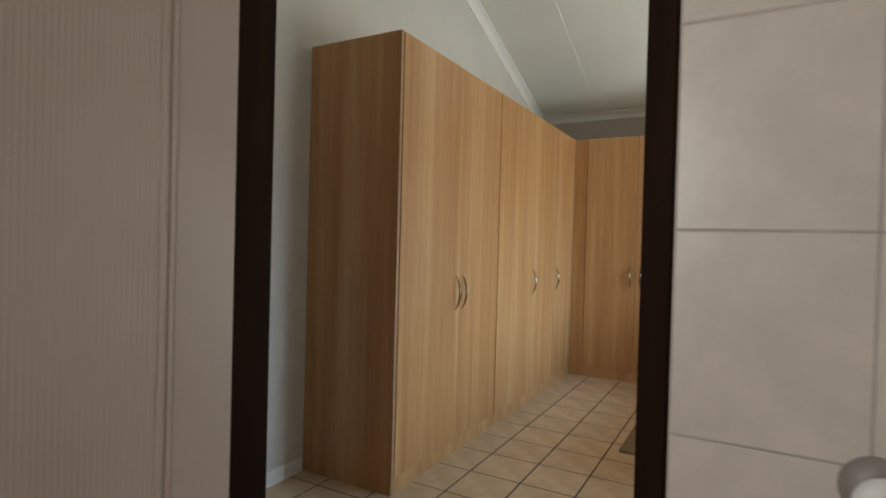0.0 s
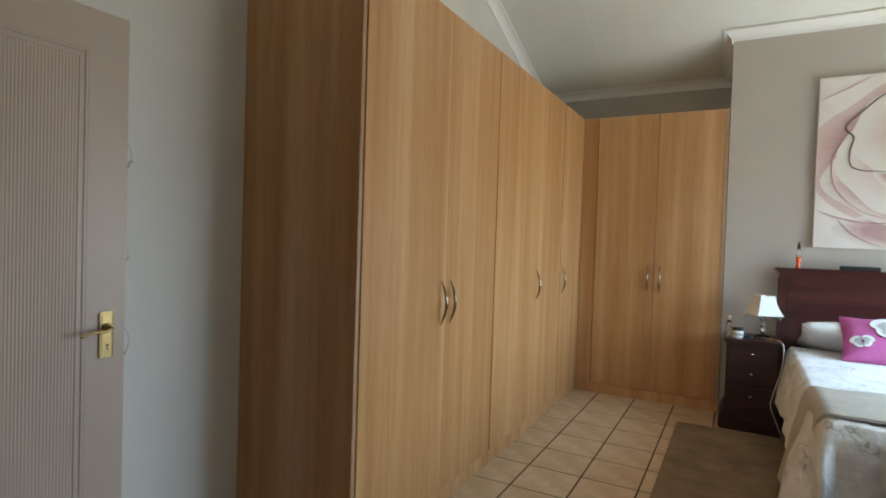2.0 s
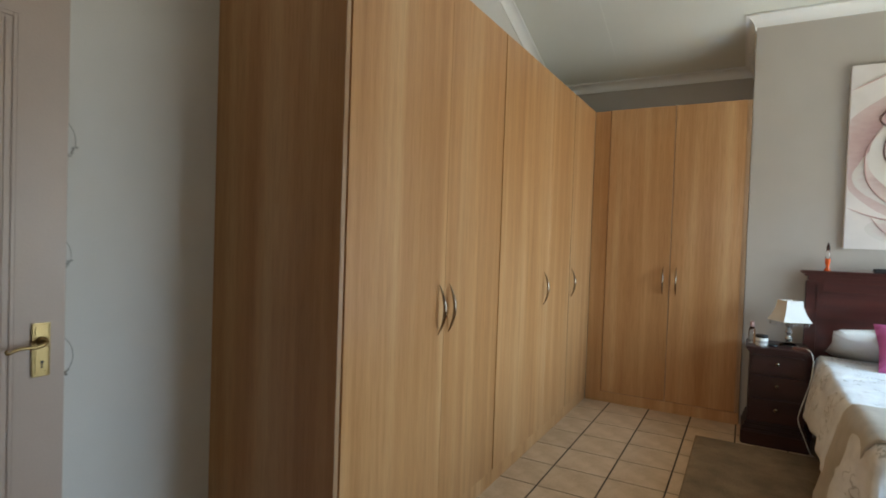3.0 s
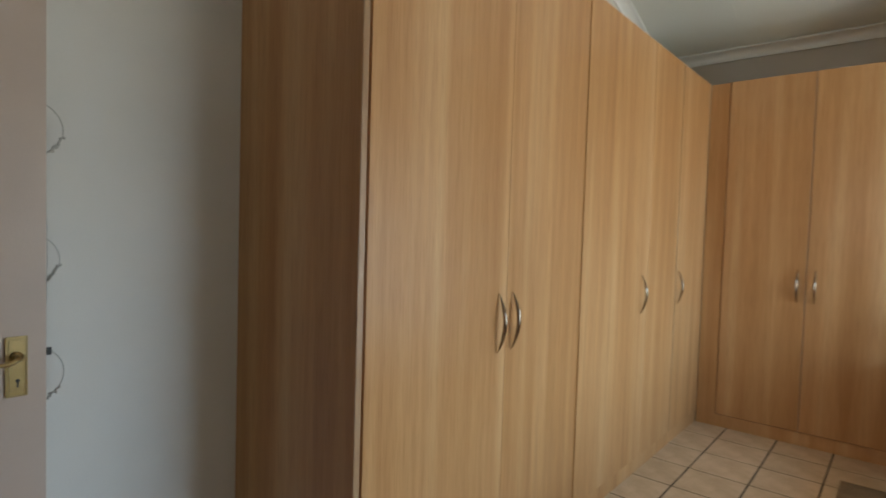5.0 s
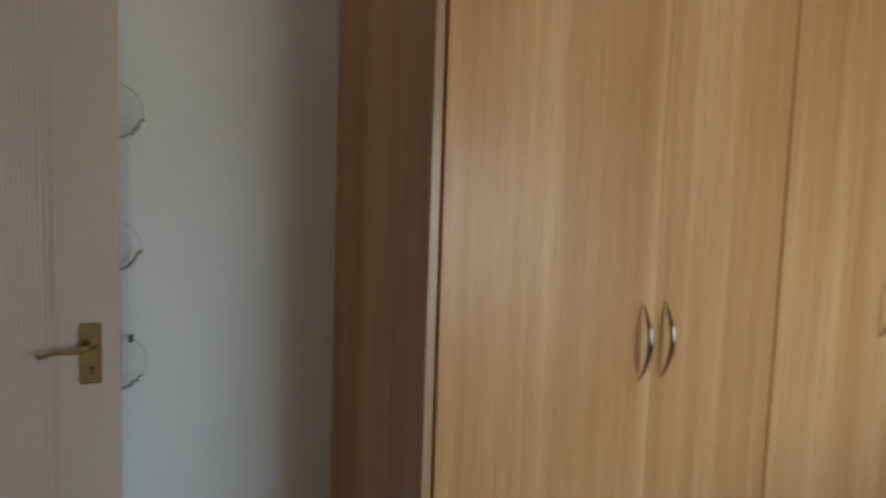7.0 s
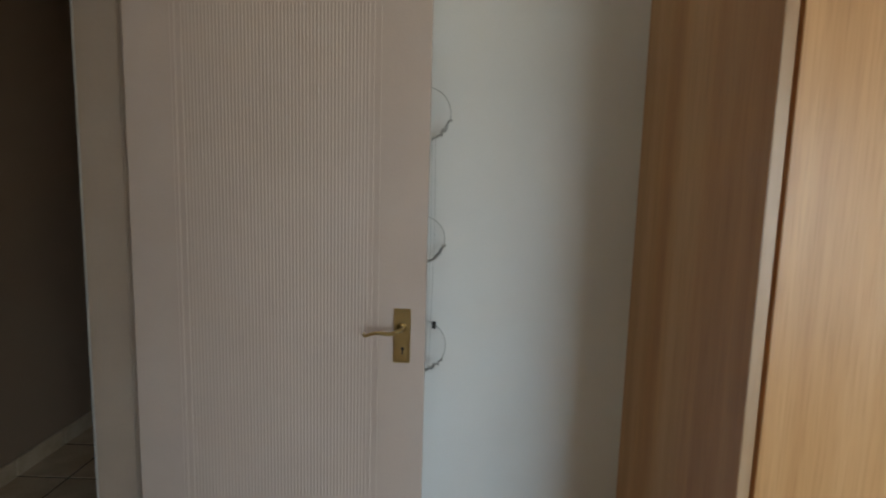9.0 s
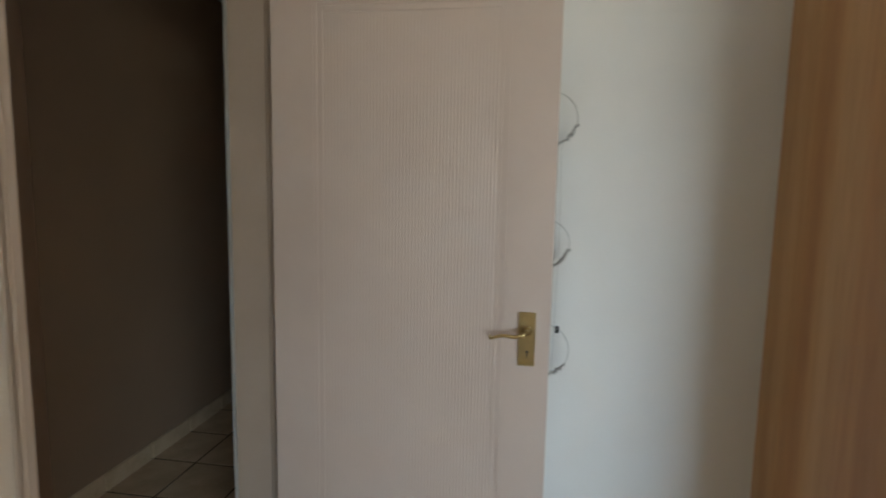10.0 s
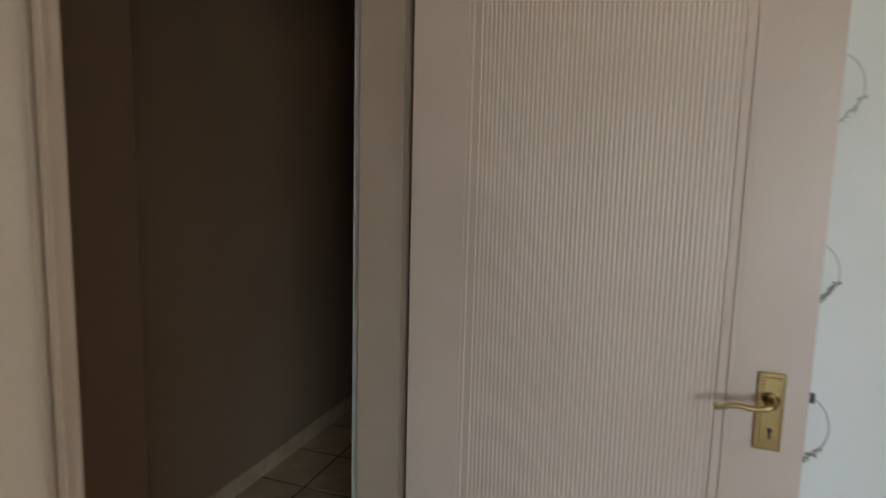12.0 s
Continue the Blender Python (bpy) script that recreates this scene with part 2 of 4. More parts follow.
def prism(profile, axis, a, b):
    """A straight sweep of a closed profile along an axis from a to b; the profile is in the two other axes."""
    bm = bmesh.new()

    def place(u, v, w):
        return {"x": (w, u, v), "y": (u, w, v), "z": (u, v, w)}[axis]
    rows = [[bm.verts.new(place(u, v, w)) for u, v in profile] for w in (a, b)]
    k = len(profile)
    for i in range(k):
        bm.faces.new((rows[0][i], rows[0][(i + 1) % k], rows[1][(i + 1) % k], rows[1][i]))
    bm.faces.new(rows[0])
    bm.faces.new(rows[1][::-1])
    return bm


def tube(points, radius, closed=False, sides=8, taper=None):
    """A round tube along points."""
    bm = bmesh.new()
    pts = [Vector(p) for p in points]
    k, rings = len(pts), []
    for i, p in enumerate(pts):
        d = (pts[(i + 1) % k] - pts[i - 1]) if closed or 0 < i < k - 1 else (pts[1] - pts[0] if i == 0 else pts[-1] - pts[-2])
        d.normalize()
        side = d.cross(Vector((0.31, 0.17, 0.93))).normalized()
        up = side.cross(d)
        r = radius * (taper(i / (k - 1)) if taper else 1)
        rings.append([bm.verts.new(p + r * (math.cos(2 * math.pi * s / sides) * side + math.sin(2 * math.pi * s / sides) * up)) for s in range(sides)])
    for i in range(k if closed else k - 1):
        a, b = rings[i], rings[(i + 1) % k]
        for s in range(sides):
            bm.faces.new((a[s], a[(s + 1) % sides], b[(s + 1) % sides], b[s]))
    if not closed:
        bm.faces.new(rings[0][::-1])
        bm.faces.new(rings[-1])
    return bm


def lathe(profile, x=0.0, y=0.0, sides=24):
    """A turned body: (radius, z) rows round the vertical through x, y."""
    bm = bmesh.new()
    rings = [[bm.verts.new((x + r * math.cos(2 * math.pi * s / sides), y + r * math.sin(2 * math.pi * s / sides), z)) for s in range(sides)] for r, z in profile]
    for a, b in zip(rings, rings[1:]):
        for s in range(sides):
            bm.faces.new((a[s], a[(s + 1) % sides], b[(s + 1) % sides], b[s]))
    bm.faces.new(rings[0][::-1])
    bm.faces.new(rings[-1])
    return bm


def grid(nu, nv, fn):
    bm = bmesh.new()
    vs = [[bm.verts.new(fn(i / nu, j / nv)) for j in range(nv + 1)] for i in range(nu + 1)]
    for i in range(nu):
        for j in range(nv):
            bm.faces.new((vs[i][j], vs[i + 1][j], vs[i + 1][j + 1], vs[i][j + 1]))
    return bm


# ---- the plan ----
WX, EX = -0.822, 3.7          # west and east walls of the bedroom
SY, NY, BY = -2.84, 2.40, 1.82  # south wall, back of the nook, wall behind the bed
NOOK = 0.95                   # where the nook ends and the bed wall begins
RIDGE, SLOPE = -0.25, 0.36
EAVE = 2.812


def roof(y):
    """Height of the sloping ceiling."""
    return EAVE + SLOPE * (NY - max(y, 2 * RIDGE - y))


# walls of the bedroom
ridge_top = roof(RIDGE)
structure("wall_west", prism([(-3.0, 0), (2.55, 0), (2.55, roof(2.55)), (RIDGE, ridge_top), (-3.0, roof(-3.0))], "x", WX - 0.15, WX), M["wall"],
          "cream painted plaster wall rising to a sloping ceiling")


def wall_with_hole(name, plane, a0, a1, z1, t0, t1, holes, mat, label, top=None):
    """An upright wall between a0 and a1 with rectangular holes (h0, h1, zlow, zhigh), as joined blocks."""
    bm = bmesh.new()

    def block(u0, u1, z0, z2):
        if u1 - u0 > 1e-4 and z2 - z0 > 1e-4:
            if plane == "y":
                add_box(bm, u0, u1, t0, t1, z0, z2)
            else:
                add_box(bm, t0, t1, u0, u1, z0, z2)
    u = a0
    for h0, h1, zl, zh in holes:
        block(u, h0, 0, z1)
        block(h0, h1, 0, zl)
        block(h0, h1, zh, z1)
        u = h1
    block(u, a1, 0, z1)
    return structure(name, bm, mat, label)


wall_with_hole("wall_south", "y", WX, 0.24, roof(-3.0) - 0.004, SY - 0.115, SY, [(-0.775, 0.037, 0, 2.03)], M["wall_south"],
               "beige painted wall round the passage doorway")
wall_with_hole("wall_south", "y", 0.24, 1.278, roof(-3.0) - 0.004, SY - 0.165, SY, [(0.30, 1.278, 0, 2.05)], M["wall_south"],
               "beige painted wall round the bathroom doorway")
structure("wall_south", box(1.278, EX, SY - 0.004, SY + 0.115, 0, roof(-2.73) - 0.004), M["wall_south"], "beige painted wall beside the bathroom doorway")
structure("wall_north", box(WX, NOOK, NY, NY + 0.15, 0, EAVE + 0.02), M["wall_end"], "taupe painted wall above the built-in cupboards")
structure("wall_bed", box(NOOK, EX, BY, NY + 0.15, 0, roof(BY) + 0.004), M["wall_end"], "taupe painted wall behind the bed")
bm_e = prism([(-3.0, 0), (2.55, 0), (2.55, 0.04), (-3.0, 0.04)], "x", EX, EX + 0.15)
east = structure("wall_east", bm_e, M["wall"], "cream painted wall under the bedroom window")
for y0, y1 in ((-3.0, -0.75), (1.65, 2.55)):
    structure("wall_east", prism([(y0, 0.04), (y1, 0.04), (y1, 2.15), (y0, 2.15)], "x", EX, EX + 0.15), M["wall"], "cream painted wall beside the window")
structure("wall_east", prism([(-3.0, 2.15), (2.55, 2.15), (2.55, roof(2.55)), (RIDGE, ridge_top), (-3.0, roof(-3.0))], "x", EX, EX + 0.15), M["wall"],
          "cream painted gable above the window")

# ceiling: boards with slim cover strips down the slope
bm = prism([(2.56, roof(2.56)), (RIDGE, ridge_top), (-3.04, roof(-3.04)), (-3.04, roof(-3.04) + 0.05), (RIDGE, ridge_top + 0.05), (2.56, roof(2.56) + 0.05)], "x", WX - 0.16, EX + 0.16)
for xs in (-0.123, 1.08, 2.28, 3.48):
    for y0, y1 in ((NY, RIDGE), (RIDGE, -2.9)):
        p = [Vector((xs - 0.012, y0, roof(y0) - 0.003)), Vector((xs + 0.012, y0, roof(y0) - 0.003)), Vector((xs + 0.012, y1, roof(y1) - 0.003)), Vector((xs - 0.012, y1, roof(y1) - 0.003))]
        lo, hi = [bm.verts.new(q) for q in p], [bm.verts.new(q + Vector((0, 0, 0.006))) for q in p]
        bm.faces.new(lo)
        bm.faces.new(hi)
        for i in range(4):
            bm.faces.new((lo[i], lo[(i + 1) % 4], hi[(i + 1) % 4], hi[i]))
structure("ceiling", bm, M["ceiling"], "white sloping ceiling boards with slim cover strips")


def cove(s=0.075):
    """Cornice profile in (outwards, down) from the corner."""
    pts = [(0, 0), (s, 0), (s, -0.012)]
    for i in range(7):
        a = math.pi / 2 * i / 6
        pts.append((s - (s - 0.012) * math.sin(a), -s + (s - 0.012) * math.cos(a)))
    return pts + [(0.012, -s - 0.006), (0, -s - 0.006)]


def cornice(name, axis, base, sign, a, b, rise=0.0, z=0.0, mitre=(0.0, 0.0)):
    """A cornice along an axis on the wall plane at base; rise: slope along its run; mitre: how far each end runs on with the projection."""
    bm = bmesh.new()
    rows = []
    for w0, cut in zip((a, b), mitre):
        row = []
        for o, d in cove():
            w = w0 + cut * o
            h = z + rise * (w - a) + d
            row.append(bm.verts.new((w, base + sign * o, h) if axis == "x" else (base + sign * o, w, h)))
        rows.append(row)
    k = len(rows[0])
    for i in range(k):
        bm.faces.new((rows[0][i], rows[0][(i + 1) % k], rows[1][(i + 1) % k], rows[1][i]))
    bm.faces.new(rows[0])
    bm.faces.new(rows[1][::-1])
    return tagged(part(name, bm, M["cornice"], None), "white coved plaster cornice", "cornice", "", "structure")


cornice("trim_cornice", "x", NY, -1, WX, NOOK, 0, roof(NY) + 0.018)
cornice("trim_cornice", "x", BY, -1, NOOK, EX, 0, roof(BY) + 0.018, (-1.0, 0.0))
cornice("trim_cornice", "y", WX, 1, NY, RIDGE, -SLOPE, roof(NY) - 0.003)
cornice("trim_cornice", "y", WX, 1, RIDGE, SY, SLOPE, ridge_top - 0.003)
cornice("trim_cornice", "y", NOOK, -1, NY, BY, -SLOPE, roof(NY) - 0.003, (0.0, -1.0))

# window in the east wall
win = tagged(new("window_1"), "wide white framed glass sliding door", "window", "", "structure")
win.location = (EX + 0.08, 0.45, 0.04)
bm = bmesh.new()
for y0, y1, z0, z1 in ((-1.2, -1.14, 0, 2.11), (1.14, 1.2, 0, 2.11), (-1.14, 1.14, 0, 0.06), (-1.14, 1.14, 2.05, 2.11), (-0.03, 0.03, 0.06, 2.05)):
    add_box(bm, -0.03, 0.03, y0, y1, z0, z1)
part("window_frame", bm, M["white_plastic"], win)
for y0, y1 in ((-1.14, -0.03), (0.03, 1.14)):
    pane = part("pane", box(-0.003, 0.003, y0, y1, 0.06, 2.05), M["glass"], win)
    pane.visible_shadow = False

# bathroom shell
structure("wall_bathroom_west", box(0.24, 0.34, -5.3, SY - 0.165, 0, 2.55), M["wall"], "cream painted bathroom wall")
wall_with_hole("wall_bathroom_south", "y", 0.34, 2.6, 2.55, -5.3, -5.2, [(0.46, 1.06, 1.35, 2.15)], M["wall"], "cream painted bathroom wall with a small window")
structure("wall_bathroom_east", box(2.6, 2.7, -5.3, SY - 0.006, 0, 2.55), M["wall"], "cream painted bathroom wall")
structure("ceiling_bathroom", box(0.24, 2.7, -5.3, SY - 0.006, 2.55, 2.6), M["ceiling"], "white flat bathroom ceiling")
win2 = tagged(new("window_2"), "small white framed bathroom window", "window", "", "structure")
win2.location = (0.76, -5.25, 1.35)
bm = bmesh.new()
for x0, x1, z0, z1 in ((-0.3, -0.25, 0, 0.8), (0.25, 0.3, 0, 0.8), (-0.25, 0.25, 0, 0.05), (-0.25, 0.25, 0.75, 0.8)):
    add_box(bm, x0, x1, -0.03, 0.03, z0, z1)
part("window_frame", bm, M["white_plastic"], win2)
p2 = part("pane", box(-0.25, 0.25, -0.003, 0.003, 0.05, 0.75), M["glass"], win2)
p2.visible_shadow = False

# passage shell
PY = -3.93
# much of the dimness of these walls is in their paint colour
structure("wall_passage", box(-4.2, 0.24, PY - 0.12, PY, 0, 2.6), M["passage"], "plain plaster passage wall, its tan paint darkened for shade")
structure("wall_passage", box(-4.2, WX, SY - 0.115, SY - 0.005, 0, 2.6), M["passage"], "plain plaster passage wall, its tan paint darkened for shade")
# stub looks shaded through its colour, not only through the lamps
structure("wall_passage_stub", box(-0.52, 0.24, PY, -3.37, 0, 2.6), M["passage_shaded"], "wall jutting into the passage, shade put into its brown colour")
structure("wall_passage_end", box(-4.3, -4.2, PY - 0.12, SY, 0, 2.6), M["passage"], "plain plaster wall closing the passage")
structure("ceiling_passage", box(-4.198, 0.238, PY + 0.002, SY - 0.117, 2.45, 2.595), M["ceiling"], "flat white passage ceiling")

# ground slab under all floors, and the garden outside
structure("floor", box(WX - 0.15, EX + 0.15, SY, NY + 0.15, -0.10, -0.0014), M["grout"], "dark grout bed under beige floor tiles")
structure("floor_passage", box(-4.3, 0.24, PY - 0.12, SY, -0.10, -0.0014), M["grout"], "dark grout bed of the passage floor")
structure("floor_bathroom", box(0.24, 2.7, -5.3, SY, -0.10, -0.0014), M["grout"], "dark grout bed of the bathroom floor")
structure("ground", box(-400, 400, -400, 400, -0.3, -0.2), plain("lawn", (0.06, 0.09, 0.03), 0.95, vary=0.3), "green lawn outside the house")


# ---- door frames and doors ----
def architrave(name, x0, x1, top, y, mat, label, wide=0.07, deep=0.016, narrow=0.03):
    """A moulded casing round an opening in the south wall, on its bedroom face."""
    bm = bmesh.new()
    for a, b in ((x0 - wide, x0), (x1, x1 + narrow)):
        add_box(bm, a, b, y, y + deep * 0.7, 0, top + wide, 0.003)
        edge = a + 0.009 if a < x0 else b - 0.009
        add_box(bm, edge - 0.006, edge + 0.006, y + 0.002, y + deep, 0.002, top + wide - 0.002, 0.004)
    add_box(bm, x0, x1, y, y + deep * 0.7, top, top + wide, 0.003)
    return structure(name, bm, mat, label)


def jamb_lining(name, x0, x1, top, y0, y1, mat, label, t=0.03):
    bm = bmesh.new()
    add_box(bm, x0, x0 + t, y0, y1, 0, top, 0.003)
    add_box(bm, x1 - t, x1, y0, y1, 0, top, 0.003)
    add_box(bm, x0 + t, x1 - t, y0, y1, top - t, top, 0.003)
    return structure(name, bm, mat, label)


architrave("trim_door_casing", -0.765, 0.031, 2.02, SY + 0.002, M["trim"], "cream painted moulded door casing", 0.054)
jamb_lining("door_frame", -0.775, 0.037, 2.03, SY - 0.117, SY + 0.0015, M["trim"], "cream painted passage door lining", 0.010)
bm = box(0.301, 0.408, SY - 0.145, SY - 0.056, 0, 2.05, 0.003)
add_box(bm, 0.301, 0.520, SY - 0.245, SY - 0.146, 0, 2.05, 0.004)
add_box(bm, 1.228, 1.277, SY - 0.010, SY + 0.114, 0, 2.05, 0.004)
add_box(bm, 0.520, 1.228, SY - 0.06, SY - 0.004, 2.01, 2.05, 0.004)
structure("door_frame", bm, M["brown_frame"], "dark brown bathroom door frame")


def panel_door(name, width, height, label):
    """A moulded door in its own frame of reference: hinge edge at 0, leaf along +y, front face towards +x; a large reeded panel."""
    d = tagged(new(name), label, "door", "", "structure")
    st, t = 0.122, 0.038
    z0, z1 = 0.16, height - 0.13
    bm = bmesh.new()
    for y0, y1, a, b in ((0, st, 0, height), (width - st, width, 0, height), (st, width - st, 0, z0), (st, width - st, z1, height)):
        add_box(bm, -t, 0, y0, y1, a, b)
    part("leaf", bm, M["door"], d)
    # moulding round the panel: two small steps
    bm = bmesh.new()
    for k, (o, dep) in enumerate(((0.0, 0.0011), (0.018, 0.0006))):
        for y0, y1, a, b in ((st + o, st + o + 0.012, z0 + o, z1 - o), (width - st - o - 0.012, width - st - o, z0 + o, z1 - o),
                             (st + o + 0.012, width - st - o - 0.012, z0 + o, z0 + o + 0.012), (st + o + 0.012, width - st - o - 0.012, z1 - o - 0.012, z1 - o)):
            add_box(bm, -0.012, dep, y0, y1, a, b, 0.002)
    part("panel_moulding", bm, M["door"], d)
    # reeded panel
    bm = bmesh.new()
    ya, yb, pitch = st + 0.0305, width - st - 0.0305, 0.0090
    count = int((yb - ya) / pitch)
    prof = []
    for i in range(count):
        for s in range(4):
            prof.append((-0.0020 + 0.0009 * abs(math.sin(math.pi * s / 4)), ya + (yb - ya) * (i + s / 4) / count))
    prof.append((-0.0020, yb))
    prof = [(-0.0020, st)] + prof + [(-0.0020, width - st)]
    low, high = [bm.verts.new((x, y, z0)) for x, y in prof], [bm.verts.new((x, y, z1)) for x, y in prof]
    for i in range(len(prof) - 1):
        bm.faces.new((low[i], low[i + 1], high[i + 1], high[i]))
    add_box(bm, -t + 0.006, -0.0045, st, width - st, z0, z1)
    part("reeded_panel", bm, M["door"], d, "finely reeded panel", smooth=False)
    return d


def lever_set(door, y, z, flip=1):
    """Brass plate with keyhole and a curved lever, on the front face."""
    bm = box(0, 0.004, y - 0.022, y + 0.022, z - 0.073, z + 0.073, 0.002)
    add_box(bm, 0.003, 0.0065, y - 0.016, y + 0.016, z - 0.066, z + 0.066, 0.002)
    for y0, y1, a, b in ((-0.022, -0.0185, -0.073, 0.073), (0.0185, 0.022, -0.073, 0.073), (-0.0185, 0.0185, -0.073, -0.0695), (-0.0185, 0.0185, 0.0695, 0.073)):
        add_box(bm, 0.0035, 0.0072, y + y0, y + y1, z + a, z + b, 0.0012)
    plate = part("lock_plate", bm, M["brass"], door, "aged brass lock plate with keyhole")
    bm = lathe([(0.0045, 0), (0.0045, 0.0012)], 0, 0, 14)
    add_box(bm, -0.002, 0.002, -0.016, -0.002, 0, 0.0012)
    kh = part("keyhole", bm, M["black"], plate)
    kh.matrix_basis = Matrix.Translation((0.0062, y + 0.002, z - 0.034)) @ Matrix(((0, 0, 1, 0), (1, 0, 0, 0), (0, 1, 0, 0), (0, 0, 0, 1)))
    for sy in (-1, 1):
        for sz in (-1, 1):
            sc = part("screw", lathe([(0.003, 0), (0.0026, 0.0012)], 0, 0, 10), M["brass"], plate)
            sc.matrix_basis = Matrix.Translation((0.0062, y + sy * 0.011, z + sz * 0.057)) @ Euler((0, radians(90), 0)).to_matrix().to_4x4()
    pts = [(0.004, y, z + 0.024), (0.03, y, z + 0.024), (0.044, y - 0.004, z + 0.024)]
    for i in range(1, 11):
        u = i / 10
        pts.append((0.046, y - 0.004 - 0.085 * u, z + 0.024 - 0.015 * u - 0.004 * math.sin(2 * math.pi * u)))
    pts.append((0.046, y - 0.094, z + 0.009))
    pts.append((0.046, y - 0.096, z + 0.014))
    pts.append((0.046, y - 0.092, z + 0.017))
    part("lever_handle", tube(pts, 0.0050, sides=10, taper=lambda u: 1.25 - 0.5 * u), M["brass"], door, "curved brass lever", smooth=True)
    part("rose", tube([(0.004, y, z + 0.024), (0.012, y, z + 0.024), (0.014, y, z + 0.024)], 0.013, sides=16), M["brass"], door, smooth=True)
    return door


door1 = lever_set(panel_door("door_1", 0.780, 2.0, "open cream painted door with reeded panel and brass lever"), 0.780 - 0.060, 0.988)
door1.matrix_basis = pose(-0.722, -2.803, 0.008, 0, 0, -0.8)
door2 = lever_set(panel_door("door_2", 0.80, 2.0, "open cream painted bathroom door with reeded panel"), 0.80 - 0.062, 0.997)
door2.matrix_basis = pose(0.528, -3.09, 0.008, 0, 0, 180) @ Matrix.Diagonal((-1, 1, 1, 1))


# light switch on the pier between the doorways
sw = thing("light_switch", 0.222, SY, 1.46, "white plastic light switch plate with one rocker", "light switch")
part("plate", box(-0.035, 0.035, 0.0, 0.008, -0.058, 0.058, 0.003), M["white_plastic"], sw)
part("rocker", box(-0.018, 0.018, 0.008, 0.0115, -0.014, 0.014, 0.0015), M["white_plastic"], sw)

# towel hook on the tiled bathroom wall
hook = thing("towel_hook", 1.548, SY - 0.0195, 1.012, "round grey plastic towel hook with a pale knob", "hook")
rot = Euler((radians(90), 0, 0)).to_matrix().to_4x4()
fl = part("flange", lathe([(0.030, 0), (0.030, 0.008), (0.020, 0.016), (0.014, 0.020)], 0, 0), M["grey_plastic"], hook, smooth=True)
fl.matrix_basis = rot @ Matrix.Diagonal((1.5, 1.5, 1.0, 1))
st = part("knob", lathe([(0.012, 0.014), (0.012, 0.045), (0.022, 0.055), (0.024, 0.066), (0.016, 0.074)], 0, 0), M["white_plastic"], hook, "pale plastic knob", smooth=True)
st.matrix_basis = rot @ Matrix.Diagonal((1.6, 1.6, 1.0, 1))


# ---- wardrobes ----
FX, TOP, PL = -0.206, 2.43, 0.085   # front of the doors, top, plinth


def bow_handle(parent, x, y, z, facing, length=0.215):
    pts = []
    for i in range(15):
        u = i / 14
        b = 0.003 + 0.031 * math.sin(math.pi * u) ** 0.9
        h = z + (u - 0.5) * length
        pts.append((x + b, y, h) if facing == "x" else (x, y - b, h))
    return part("handle", tube(pts, 0.0074, sides=10, taper=lambda u: 0.22 + 0.83 * math.sin(math.pi * u) ** 0.8), M["chrome"], parent, "bowed nickel handle", smooth=True)


def cupboard_door(parent, a, b, facing, front, ga, gb, handle_at, z0, z1):
    """A flat veneered door with softened edges, between a and b along its front."""
    t = 0.018
    bm = box(front - t, front, a + ga, b - gb, z0, z1, 0.0012) if facing == "x" else box(a + ga, b - gb, front, front + t, z0, z1, 0.0012)
    d = part("door", bm, M["beech"], parent)
    if handle_at is not None:
        # pale edge tape on the closing edge
        if facing == "y":
            part("edging", box(b - gb - 0.004, b - gb + 0.0005, front - 0.0008, front + 0.012, z0 + 0.001, z1 - 0.001), M["beech_edge"], d, "pale edge tape")
        elif a > 1.0:
            part("edging", box(front - 0.012, front + 0.0008, a + ga - 0.0005, a + ga + 0.006, z0 + 0.001, z1 - 0.001), M["beech_edge"], d, "pale edge tape")
    if handle_at is None:
        return d
    if facing == "x":
        bow_handle(d, front, handle_at, 1.020, "x")
    else:
        bow_handle(d, handle_at, front, 1.045, "y")
    return d


def carcass(y0, y1, doors, label, end_panel):
    w = thing("wardrobe", (WX + FX) / 2, (y0 + y1) / 2, 0, label, "wardrobe", "row of built-in wardrobes")
    off = Matrix.Translation((-w.location.x, -w.location.y, 0))

    def put(name, bm, mat, lab=""):
        bm.transform(off)
        return part(name, bm, mat, w, lab)
    b0 = y0
    if end_panel:
        put("side_panel", box(WX, FX - 0.003, y0, y0 + 0.022, 0, TOP), M["beech"])
        put("edging", box(FX - 0.003, FX, y0, y0 + 0.022, 0, TOP, 0.001), M["beech_edge"], "pale edge strip")
        b0 = y0 + 0.029
        put("body", box(WX, FX - 0.022, y0 + 0.022, y1, PL, TOP - 0.003), M["beech"])
    else:
        put("body", box(WX, FX - 0.022, y0, y1, PL, TOP - 0.003), M["beech"])
    put("plinth", box(WX + 0.05, FX - 0.006, b0, y1, 0, PL - 0.003), M["beech"])
    for a, b, h in doors:
        d = cupboard_door(w, max(a, b0), b, "x", FX, 0.002 if a == doors[0][0] else 0.0004, 0.002 if b == doors[-1][1] else 0.0004, h, PL, TOP)
        d.data.transform(off)
        for c in d.children:
            c.data.transform(off)
    return w


carcass(-1.452, -0.136, [(-1.44, -0.735, -0.788), (-0.735, -0.138, -0.698)], "tall beech-veneer double wardrobe with bowed nickel handles", True)
carcass(-0.134, 1.196, [(-0.132, 0.70, 0.605), (0.70, 1.195, None)], "tall beech-veneer double wardrobe beside the corner unit", False)
carcass(1.198, 1.80, [(1.20, 1.80, 1.238)], "tall beech-veneer single-door wardrobe in the corner", False)

RY = 1.80
ret = thing("wardrobe", 0.37, RY, 0, "tall beech-veneer corner wardrobe built into the nook", "wardrobe", "row of built-in wardrobes")
